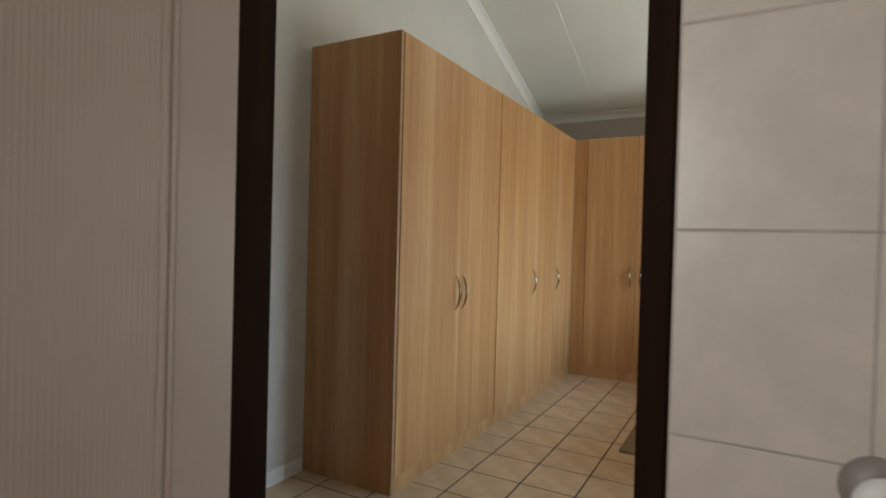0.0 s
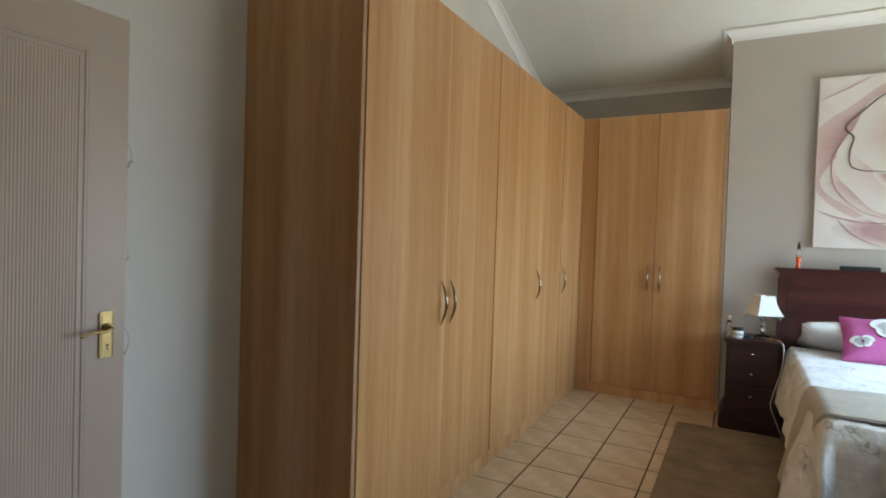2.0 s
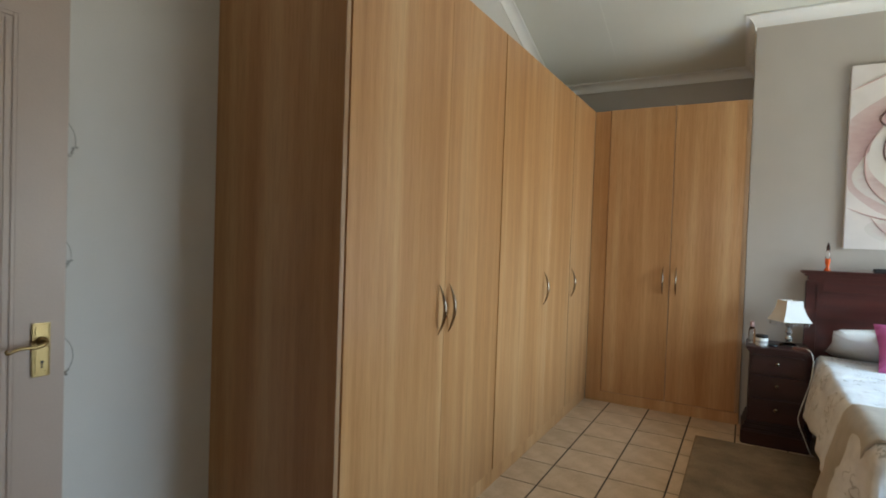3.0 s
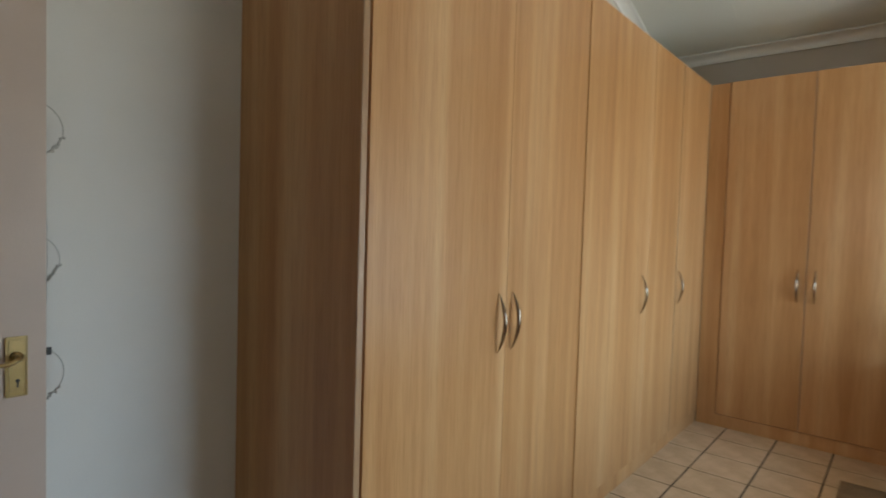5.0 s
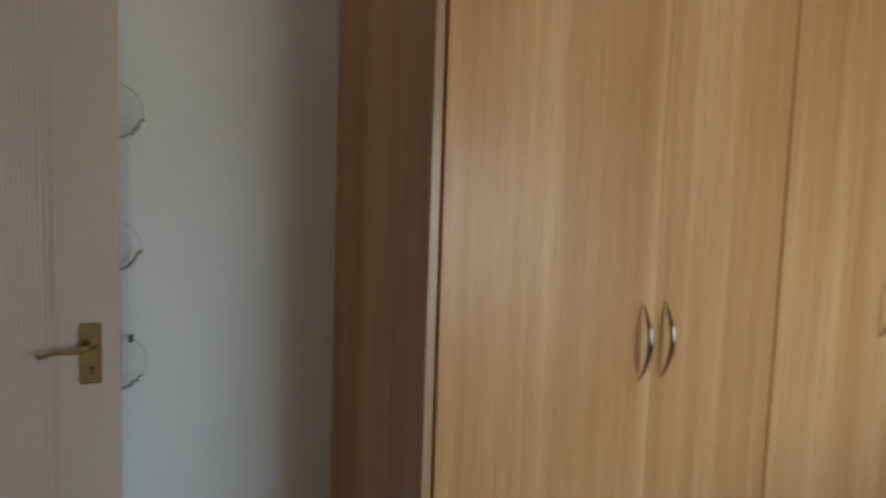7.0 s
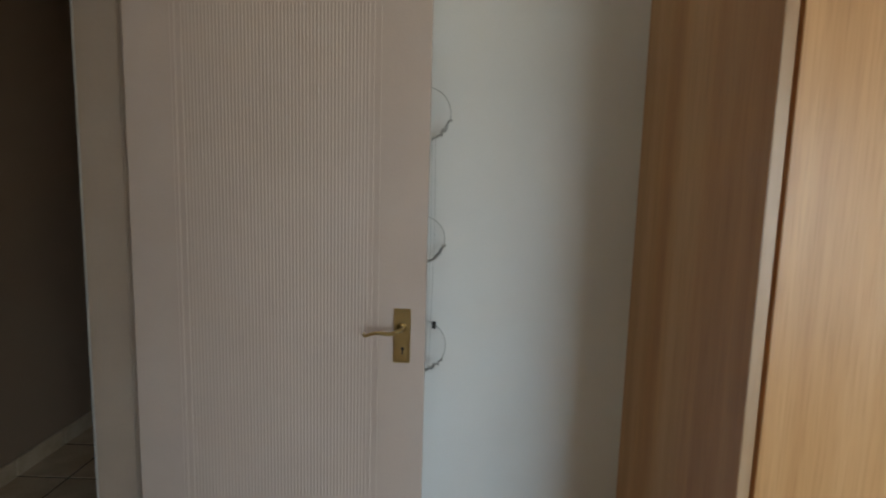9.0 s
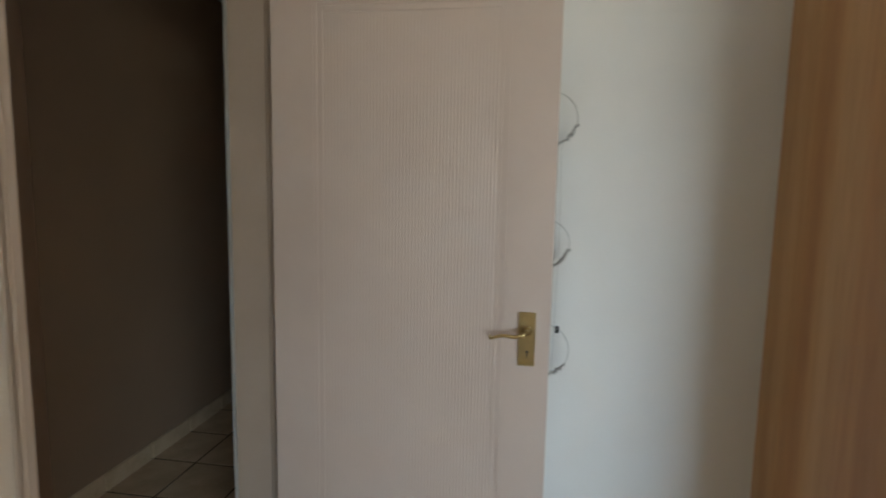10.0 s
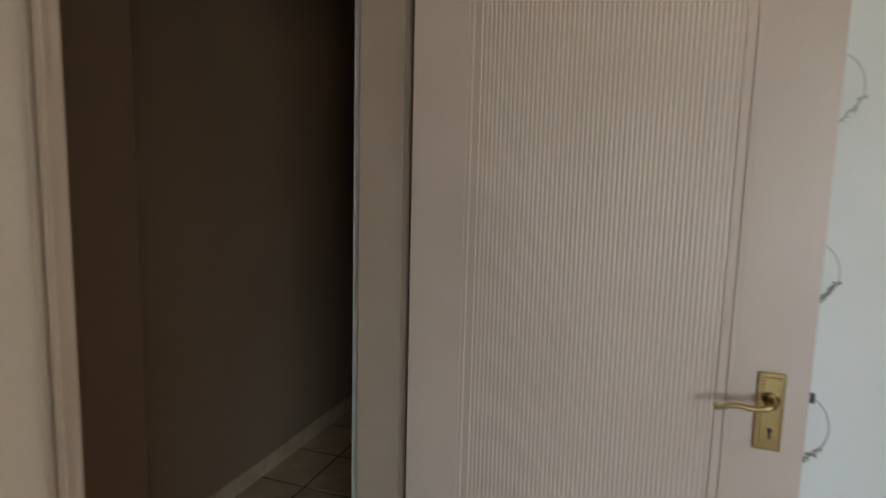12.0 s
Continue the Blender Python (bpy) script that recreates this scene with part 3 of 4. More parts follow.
off = Matrix.Translation((-0.37, -RY, 0))


def put_ret(name, bm, mat, lab=""):
    bm.transform(off)
    return part(name, bm, mat, ret, lab)


put_ret("body", box(FX + 0.004, NOOK - 0.004, RY + 0.022, NY - 0.004, 0.1, TOP - 0.003), M["beech"])
put_ret("filler_panel", box(FX + 0.002, -0.078, RY + 0.004, RY + 0.021, 0, TOP - 0.002), M["beech"])
put_ret("plinth", box(-0.078, NOOK - 0.004, RY + 0.005, RY + 0.02, 0, 0.086), M["beech"])
put_ret("side_stile", box(0.922, NOOK - 0.004, RY + 0.001, RY + 0.021, 0.09, TOP), M["beech_edge"], "pale edge strip")
for a, b, h in ((-0.076, 0.425, 0.375), (0.425, 0.92, 0.472)):
    d = cupboard_door(ret, a, b, "y", RY, 0.0018, 0.0018, h, 0.09, TOP)
    d.data.transform(off)
    for c in d.children:
        c.data.transform(off)


# ---- bed, pedestal and things round them ----
bed = thing("bed", 2.1, 0.6, 0, "double bed with dark mahogany headboard and white bedding", "bed")


def under(par, name, bm, mat, lab="", smooth=False):
    bm.transform(Matrix.Translation(-par.location))
    return part(name, bm, mat, par, lab, smooth)


HX0, HX1 = 1.31, 2.93
bm = box(HX0 + 0.06, HX1 - 0.06, 1.745, 1.775, 0.25, 1.12)
head = under(bed, "headboard", bm, M["mahogany"], "polished mahogany headboard")
bm = box(HX0 + 0.02, HX1 - 0.02, 1.725, 1.785, 1.12, 1.15, 0.006)
add_box(bm, HX0, HX1, 1.705, 1.79, 1.15, 1.168, 0.006)
add_box(bm, HX0 - 0.025, HX1 + 0.025, 1.68, 1.795, 1.168, 1.19, 0.008)
under(bed, "cap_rail", bm, M["mahogany"])
bm = box(HX0 + 0.11, HX1 - 0.11, 1.733, 1.744, 1.03, 1.05, 0.004)
add_box(bm, HX0 + 0.11, HX1 - 0.11, 1.737, 1.744, 1.06, 1.11, 0.003)
under(bed, "head_moulding", bm, M["mahogany"])
for x0 in (HX0 + 0.01, HX1 - 0.09):
    bm = box(x0, x0 + 0.08, 1.72, 1.78, 0, 1.12, 0.006)
    add_box(bm, x0 + 0.062, x0 + 0.072, 1.712, 1.72, 0.3, 1.1, 0.004)
    under(bed, "head_post", bm, M["mahogany"])
under(bed, "mattress", box(1.42, 2.88, -0.32, 1.70, 0.28, 0.58, 0.05), M["white_cloth"])
under(bed, "bed_base", box(1.42, 2.87, -0.30, 1.69, 0.06, 0.28, 0.02), M["dark_wood"])
for lx in (1.45, 2.79):
    for ly in (-0.2, 1.6):
        under(bed, "leg", lathe([(0.03, 0), (0.03, 0.06)], lx, ly, 12), M["dark_wood"])


def cover(x0, x1, y0, y1, z, drop, seed, nu=100, nv=60, wave=0.03, flare=0.10, foot=0.0, skew=0.0):
    """Bedding that lies on the mattress and hangs over its sides, and over the foot by that much, in folds."""
    w = x1 - x0
    span, run = w + 2 * drop, y1 - y0 + foot

    def fn(u, v):
        s, q = u * span - drop, v * run - foot
        y = y0 + max(q, 0.0)
        f = noise.noise((s * 1.6 + seed, q * 2.0, 0.3)) * 0.6 + noise.noise((s * 6 + seed, q * 6, 1.7)) * 0.22 + noise.noise((s * 15 + seed, q * 15, 4.7)) * 0.08
        x, zz = x0 + min(max(s, 0.0), w), z + 0.022 * f
        ds, df = max(-s, s - w, 0.0), max(-q, 0.0)
        sg = -1 if s < 0 else 1
        fold = math.sin(y * 8.5 + seed + 3.0 * f) + 0.45 * math.sin(y * 19 + seed * 2 + 2 * f) + 1.2 * f
        foldf = math.sin(s * 15 + seed + 3.0 * f) + 0.45 * math.sin(s * 34 + seed * 2) + 1.2 * f
        if ds > 0:
            x += sg * (min(ds, 0.07) * 0.55 + flare * max(0, ds - 0.05) / drop + wave * 0.6 * fold * min(1.0, max(0, ds - 0.04) / 0.25))
            zz -= max(0, ds - 0.025) * 0.96
        if df > 0:
            y -= min(df, 0.07) * 0.55 + 0.03 * df / foot + wave * 0.6 * foldf * min(1.0, max(0, df - 0.04) / 0.2)
            zz = min(zz, z + 0.022 * f - max(0, df - 0.025) * 0.96)
        return (x, y + 0.05 * f * min(1.0, ds / drop) + skew * ds, max(zz, 0.02 + 0.01 * abs(f)))
    return grid(nu, nv, fn)


def solid(ob, t):
    md = ob.modifiers.new("thickness", "SOLIDIFY")
    md.thickness, md.offset = t, 1
    return ob


def bedding(name, bm, mat, label):
    ob = part(name, bm, mat, None, "", True)
    solid(ob, 0.012)
    return tagged(ob, label, "bedding")


bedding("quilt", cover(1.425, 2.88, -0.30, 1.62, 0.605, 0.40, 3.0, nv=110, wave=0.03, flare=0.05), M["quilt"], "white embroidered quilt spread on the bed")
bedding("bedspread", cover(1.415, 2.89, -0.42, 0.12, 0.635, 0.62, 15.0, nv=100, wave=0.06, flare=0.07, foot=0.62), M["sprig"], "silver satin bedspread with pale sprigs hanging over the bed foot")
bedding("blanket", cover(1.41, 2.895, -0.38, 0.10, 0.662, 0.64, 8.0, wave=0.03, flare=0.06, skew=0.75), M["cream_cloth"], "folded cream blanket laid across the bed foot")


def cushion(name, w, h, t, mat, label, category="pillow"):
    bm = bmesh.new()
    n = 18
    for side in (-1, 1):
        vs = [[None] * (n + 1) for _ in range(n + 1)]
        for i in range(n + 1):
            for j in range(n + 1):
                a, b = 2 * i / n - 1, 2 * j / n - 1
                k = ((1 - a * a) * (1 - b * b)) ** 0.42
                pin = 1 - 0.05 * (1 - abs(a)) * abs(b) - 0.05 * (1 - abs(b)) * abs(a)
                vs[i][j] = bm.verts.new((a * w / 2 * pin, side * t / 2 * k + 0.004 * noise.noise((a * 4, b * 4, side)), b * h / 2 * pin))
        for i in range(n):
            for j in range(n):
                bm.faces.new((vs[i][j], vs[i + 1][j], vs[i + 1][j + 1], vs[i][j + 1]))
    bmesh.ops.remove_doubles(bm, verts=bm.verts, dist=0.0015)
    return tagged(part(name, bm, mat, None, "", True), label, category)


pl = cushion("pillow", 0.70, 0.44, 0.16, M["white_cloth"], "white cotton pillow lying against the headboard")
pl.matrix_basis = pose(1.80, 1.58, 0.72, 62, 0, 0)
pl2 = cushion("pillow", 0.68, 0.42, 0.16, M["white_cloth"], "white cotton pillow lying against the headboard")
pl2.matrix_basis = pose(2.52, 1.58, 0.72, 62, 0, 0)
pk = thing("cushion", 1.98, 1.36, 0.76, "pink cushion with white butterfly patches", "cushion")
body = cushion("cover", 0.62, 0.34, 0.13, M["pink"], "")
body.parent = pk
for key in ("label", "category"):
    if key in body:
        del body[key]


def butterfly(cx, cz, s, tilt):
    """A flat cloth butterfly of four rounded wings and a body, on the cushion's front."""
    bm = bmesh.new()
    for ax, az, rx, rz, ang in ((-0.55, 0.28, 0.55, 0.36, 0.5), (0.55, 0.28, 0.55, 0.36, -0.5), (-0.4, -0.3, 0.4, 0.27, -0.5), (0.4, -0.3, 0.4, 0.27, 0.5)):
        ring = []
        for i in range(20):
            t = 2 * math.pi * i / 20
            u, v = rx * math.cos(t), rz * math.sin(t)
            x, z = ax + u * math.cos(ang) - v * math.sin(ang), az + u * math.sin(ang) + v * math.cos(ang)
            xr, zr = x * math.cos(tilt) - z * math.sin(tilt), x * math.sin(tilt) + z * math.cos(tilt)
            px, pz = cx + s * xr, cz + s * zr
            a, b = px / 0.31, pz / 0.17
            k = (max(0.0, (1 - a * a) * (1 - b * b))) ** 0.42
            ring.append(bm.verts.new((px, -0.065 * k - 0.006, pz)))
        bm.faces.new(ring)
    return bm


for cx, cz, s, t in ((-0.20, -0.04, 0.062, 0.15), (-0.035, 0.06, 0.115, -0.15), (0.20, -0.06, 0.07, 0.2)):
    b = part("butterfly_patch", butterfly(cx, cz, s, t), M["white_cloth"], pk, "white butterfly patch")
    solid(b, 0.003)
    c = part("butterfly_wings", butterfly(cx, cz, s * 0.66, t), M["grey_cloth"], b)
    c.location = (0, -0.005, 0)
pk.matrix_basis = pose(1.97, 1.34, 0.75, -38, 0, 0)

# bedside pedestal with three drawers
ped = thing("pedestal", 1.16, 1.58, 0, "dark mahogany bedside pedestal with three drawers", "bedside table")
X0, X1, Y0, Y1 = 0.995, 1.325, 1.43, 1.77
under(ped, "body", box(X0, X1, Y0, Y1, 0.09, 0.63, 0.004), M["dark_wood"])
bm = box(X0 - 0.025, X1 + 0.025, Y0 - 0.03, Y1 + 0.01, 0.645, 0.665, 0.007)
add_box(bm, X0 - 0.012, X1 + 0.012, Y0 - 0.015, Y1 + 0.005, 0.63, 0.645, 0.004)
under(ped, "top", bm, M["dark_wood"])
bm = box(X0 - 0.015, X1 + 0.015, Y0 - 0.018, Y1, 0.13, 0.155, 0.006)
add_box(bm, X0 - 0.035, X1 + 0.035, Y0 - 0.04, Y1, 0.0, 0.10, 0.008)
add_box(bm, X0 - 0.025, X1 + 0.025, Y0 - 0.028, Y1, 0.10, 0.13, 0.008)
under(ped, "plinth", bm, M["dark_wood"])
for z0, z1 in ((0.49, 0.615), (0.335, 0.475), (0.17, 0.32)):
    dr = under(ped, "drawer", box(X0 + 0.015, X1 - 0.015, Y0 - 0.014, Y0 + 0.01, z0, z1, 0.005), M["dark_wood"])
    kn = part("knob", lathe([(0.006, 0), (0.006, 0.012), (0.013, 0.018), (0.012, 0.026), (0.004, 0.028)], 0, 0, 14), M["chrome"], dr, "small metal knob", True)
    kn.matrix_basis = Matrix.Translation((0.0, Y0 - 0.014 - 1.58, (z0 + z1) / 2 + 0.01)) @ Euler((radians(90), 0, 0)).to_matrix().to_4x4()

# table lamp
LX, LY, LZ = 1.225, 1.60, 0.665
lamp = thing("table_lamp", LX, LY, LZ, "crystal table lamp with fringed white bell shade", "lamp")
under(lamp, "base", lathe([(0.055, LZ), (0.055, LZ + 0.012), (0.03, LZ + 0.022), (0.012, LZ + 0.03)], LX, LY), M["glass"], "clear crystal base", True)
prof = [(0.012, LZ + 0.03)]
for k in range(3):
    z = LZ + 0.03 + 0.045 * k
    prof += [(0.016, z + 0.008), (0.024, z + 0.022), (0.016, z + 0.036), (0.009, z + 0.044)]
under(lamp, "stem", lathe(prof, LX, LY, 12), M["crystal"], "stacked crystal stem")
bm = bmesh.new()
rows = []
for k in range(7):
    u = k / 6
    r = 0.066 + 0.054 * (1 - u) ** 1.8
    z = LZ + 0.17 + 0.145 * u
    rows.append([bm.verts.new((LX + r * 1.12 * math.cos(a), LY + r * math.sin(a), z)) for a in [math.pi * s / 2 - 1.85 for s in range(4)]])
for a, b in zip(rows, rows[1:]):
    for s in range(4):
        bm.faces.new((a[s], a[(s + 1) % 4], b[(s + 1) % 4], b[s]))
sh = under(lamp, "shade", bm, M["shade"], "white panelled bell shade")
solid(sh, 0.003)
bm = bmesh.new()
for s in range(36):
    a = 2 * math.pi * s / 36
    fx, fy = LX + 0.117 * math.cos(a), LY + 0.104 * math.sin(a)
    for q in range(3):
        bmesh.ops.create_icosphere(bm, subdivisions=1, radius=0.0035, matrix=Matrix.Translation((fx, fy, LZ + 0.163 - 0.009 * q)))
under(lamp, "bead_fringe", bm, M["glass"], "clear bead fringe")
cord_pts = [(LX + 0.04, LY, LZ + 0.006), (1.29, 1.54, 0.672), (1.335, 1.42, 0.672), (1.352, 1.375, 0.62), (1.34, 1.365, 0.48), (1.295, 1.362, 0.30), (1.285, 1.362, 0.22), (1.32, 1.365, 0.12), (1.36, 1.36, 0.02), (1.38, 1.38, 0.006)]
bm = bmesh.new()
cv = []
for i in range(len(cord_pts) - 1):
    p0, p1, p2, p3 = [Vector(cord_pts[min(max(i + k, 0), len(cord_pts) - 1)]) for k in (-1, 0, 1, 2)]
    for s in range(5):
        t = s / 5
        cv.append(0.5 * ((2 * p1) + (p2 - p0) * t + (2 * p0 - 5 * p1 + 4 * p2 - p3) * t * t + (3 * p1 - p0 - 3 * p2 + p3) * t ** 3))
bm.free()
under(lamp, "cord", tube(cv, 0.003, sides=6), M["white_plastic"], "thin pale lamp cord", True)

# small things on the pedestal
jar = thing("jar", 1.065, 1.50, LZ, "small white cosmetic jar with dark label", "jar")
under(jar, "body", lathe([(0.036, LZ), (0.038, LZ + 0.004), (0.038, LZ + 0.05), (0.034, LZ + 0.054)], 1.065, 1.50), M["white_plastic"], "", True)
under(jar, "lid", lathe([(0.039, LZ + 0.054), (0.039, LZ + 0.07), (0.036, LZ + 0.073)], 1.065, 1.50), M["black"], "dark lid", True)
under(jar, "label", lathe([(0.0385, LZ + 0.018), (0.0385, LZ + 0.034)], 1.065, 1.50), M["grey_cloth"])
bot = thing("bottle", 1.005, 1.56, LZ, "small clear bottle with pink cap", "bottle")
under(bot, "body", lathe([(0.02, LZ), (0.021, LZ + 0.005), (0.021, LZ + 0.09), (0.012, LZ + 0.115)], 1.005, 1.56), M["glass"], "", True)
under(bot, "cap", lathe([(0.013, LZ + 0.115), (0.013, LZ + 0.15), (0.010, LZ + 0.153)], 1.005, 1.56), M["rose"], "pink cap", True)
wal = part("wallet", box(1.24, 1.33, 1.46, 1.53, LZ, LZ + 0.012, 0.004), M["book"])
tagged(wal, "small brown leather notebook lying on the pedestal", "notebook")
clk = part("watch", tube([(1.13 + 0.022 * math.cos(a), 1.49 + 0.018 * math.sin(a), LZ + 0.010) for a in [2 * math.pi * i / 16 for i in range(16)]], 0.008, True), M["black"])
tagged(clk, "coiled black strap watch on the pedestal", "watch")

# on the headboard ledge
HZ = 1.19
lava = thing("perfume_bottle", 1.44, 1.735, HZ, "slender glass bottle holding amber liquid", "bottle")
under(lava, "liquid", lathe([(0.0195, HZ), (0.0195, HZ + 0.006), (0.0090, HZ + 0.028), (0.0165, HZ + 0.06), (0.0165, HZ + 0.085)], 1.44, 1.735), M["amber"], "orange amber liquid", True)
under(lava, "neck", lathe([(0.0165, HZ + 0.086), (0.0135, HZ + 0.12), (0.0097, HZ + 0.15)], 1.44, 1.735), M["glass"], "clear glass neck", True)
under(lava, "stopper", lathe([(0.0112, HZ + 0.15), (0.0120, HZ + 0.16), (0.0060, HZ + 0.185), (0.0023, HZ + 0.197)], 1.44, 1.735), M["mahogany"], "dark red stopper", True)
bx = part("flat_box", box(1.695, 1.925, 1.70, 1.77, HZ, HZ + 0.03, 0.004), M["black"])
tagged(bx, "flat black box lying on the headboard ledge", "box")

# canvas with a painted rose
PX0, PX1, PZ0, PZ1, PYF = 1.525, 2.775, 1.348, 2.598, 1.78
art = thing("painting", (PX0 + PX1) / 2, PYF, (PZ0 + PZ1) / 2, "large square canvas painted with a pale pink rose", "painting")
under(art, "canvas", box(PX0, PX1, PYF, BY - 0.002, PZ0, PZ1, 0.006), M["canvas"])
cx, cz = 2.14, 2.02


def shaded_paint(name, stops):
    """Artist's paint blended from the heart of a petal to its rim, with brush marks."""
    m, n, l, b = material(name)
    uv = n.new("ShaderNodeUVMap")
    sep = n.new("ShaderNodeSeparateXYZ")
    l.new(uv.outputs[0], sep.inputs[0])
    v = coords(n, l, (5, 5, 14))
    brush = noise_of(n, l, v, 3.0, 4.0)
    wander = n.new("ShaderNodeMath")
    wander.operation = "MULTIPLY_ADD"
    wander.inputs[1].default_value, wander.inputs[2].default_value = 0.22, -0.11
    l.new(brush, wander.inputs[0])
    add = n.new("ShaderNodeMath")
    l.new(sep.outputs[0], add.inputs[0])
    l.new(wander.outputs[0], add.inputs[1])
    l.new(ramp(n, l, add.outputs[0], stops), b.inputs["Base Color"])
    b.inputs["Roughness"].default_value = 0.65
    bump(n, l, b, brush, 0.25, 0.003)
    return m


CREAM, BLUSH, ROSE, DEEP = (0.70, 0.65, 0.61), (0.64, 0.51, 0.49), (0.46, 0.29, 0.28), (0.26, 0.14, 0.135)
PAINT = {
    "outer": shaded_paint("outer_petal_paint", [(0.0, ROSE), (0.55, DEEP), (0.70, ROSE), (0.90, (0.60, 0.43, 0.41)), (1.0, BLUSH)]),
    "rim": shaded_paint("rim_petal_paint", [(0.0, ROSE), (0.62, ROSE), (0.80, BLUSH), (0.95, CREAM)]),
    "soft": shaded_paint("soft_petal_paint", [(0.0, ROSE), (0.45, BLUSH), (0.8, CREAM), (1.0, (0.72, 0.68, 0.64))]),
    "heart": shaded_paint("heart_petal_paint", [(0.0, DEEP), (0.4, ROSE), (0.8, BLUSH), (1.0, CREAM)]),
}


def petal(ax, az, rx, rz, ang, mat, seed, layer):
    """A rounded petal of rings with a wavering edge, clipped to the canvas; its u runs from heart to rim."""
    bm = bmesh.new()
    uv = bm.loops.layers.uv.new("blend")
    rings, away = [], {}
    for k in range(11):
        f = k / 10
        ring = []
        for i in range(64):
            t = 2 * math.pi * i / 64
            wob = 1 + 0.10 * noise.noise((math.cos(t) * 1.6 + seed, math.sin(t) * 1.6, seed)) + 0.03 * math.sin(5 * t + seed)
            u, v = f * rx * wob * math.cos(t), f * rz * wob * math.sin(t)
            x, z = ax + u * math.cos(ang) - v * math.sin(ang), az + u * math.sin(ang) + v * math.cos(ang)
            p = bm.verts.new((min(max(x, PX0 + 0.004), PX1 - 0.004), PYF - 0.0006 * layer, min(max(z, PZ0 + 0.004), PZ1 - 0.004)))
            away[p] = f
            ring.append(p)
        rings.append(ring)
    for a, b in zip(rings, rings[1:]):
        for i in range(64):
            face = bm.faces.new((a[i], a[(i + 1) % 64], b[(i + 1) % 64], b[i]))
            for loop in face.loops:
                loop[uv].uv = (away[loop.vert], 0.5)
    return under(art, "painted_petal", bm, mat)


layers = ((0.60, 0.55, 0.66, 0.50, 0.25, "outer", 1.0), (0.60, 1.12, 0.46, 0.14, 0.0, "rim", 4.4), (0.52, 0.82, 0.50, 0.26, -0.25, "rim", 3.1), (0.50, 0.66, 0.40, 0.33, -0.5, "soft", 2.3),
          (0.52, 0.76, 0.24, 0.10, -0.6, "rim", 6.6), (0.52, 0.42, 0.33, 0.29, 0.35, "soft", 5.2), (0.80, 0.46, 0.28, 0.25, 0.6, "rim", 9.1), (0.86, 0.46, 0.16, 0.15, 0.4, "heart", 10.3))
for i, (ax, az, rx, rz, ang, mk, sd) in enumerate(layers):
    petal(PX0 + ax, PZ1 - az, rx, rz, ang, PAINT[mk], sd, i + 1)


def stroke(pts, width, mat):
    """A brush line over the canvas through a few points (right, down) from its upper left corner."""
    cv = []
    for i in range(len(pts) - 1):
        p0, p1, p2, p3 = [Vector((PX0 + pts[k][0], PYF - 0.0052, PZ1 - pts[k][1])) for k in (max(i - 1, 0), i, i + 1, min(i + 2, len(pts) - 1))]
        for s in range(6):
            u = s / 6
            cv.append(0.5 * ((2 * p1) + (p2 - p0) * u + (2 * p0 - 5 * p1 + 4 * p2 - p3) * u * u + (3 * p1 - p0 - 3 * p2 + p3) * u ** 3))
    under(art, "painted_line", tube(cv, width, sides=6, taper=lambda u: 0.25 + math.sin(math.pi * u)), mat)


stroke(((0.62, 0.11), (0.50, 0.13), (0.38, 0.16), (0.28, 0.25), (0.19, 0.34), (0.175, 0.39), (0.22, 0.45), (0.20, 0.55), (0.21, 0.65), (0.28, 0.69), (0.40, 0.70), (0.52, 0.76)), 0.0045, M["rose_line"])
stroke(((0.19, 0.43), (0.11, 0.57), (0.10, 0.70), (0.14, 0.84), (0.30, 0.99), (0.50, 1.04)), 0.004, M["rose"])
stroke(((0.01, 0.97), (0.15, 1.03), (0.35, 1.07), (0.55, 1.05), (0.8, 1.06)), 0.0045, M["rose"])
stroke(((0.14, 1.03), (0.22, 1.13), (0.35, 1.21), (0.45, 1.24)), 0.004, M["rose"])
stroke(((0.01, 0.17), (0.20, 0.08), (0.33, 0.01)), 0.003, M["rose"])
stroke(((0.64, 0.22), (0.54, 0.28), (0.50, 0.36), (0.52, 0.50), (0.60, 0.62), (0.70, 0.68)), 0.004, M["rose_line"])
stroke(((0.52, 0.76), (0.58, 0.88), (0.66, 1.0)), 0.004, M["rose_line"])

# rug
rug = tagged(part("rug", grid(60, 90, lambda u, v: (0.69 + 1.0 * u, -0.15 + 1.48 * v, 0.014 + 0.006 * noise.noise((u * 60, v * 90, 0)))), M["rug"], None, "", True),
             "thick brown shag rug beside the bed", "rug")
md = rug.modifiers.new("thickness", "SOLIDIFY")
md.thickness, md.offset = 0.018, -1

# wooden chest near the foot of the bed
ch = new("blanket_chest")
tagged(ch, "dark wooden blanket chest near the bed foot", "chest")
part("body", box(0.02, 0.9, 0.02, 0.40, 0.0, 0.48, 0.006), M["dark_wood"], ch)
part("lid", box(0, 0.92, 0, 0.42, 0.48, 0.52, 0.008), M["dark_wood"], ch)
part("plinth", box(0.005, 0.915, 0.005, 0.415, 0.0, 0.08, 0.006), M["dark_wood"], ch)
ch.matrix_basis = pose(1.49, -0.87, 0, 0, 0, -21)

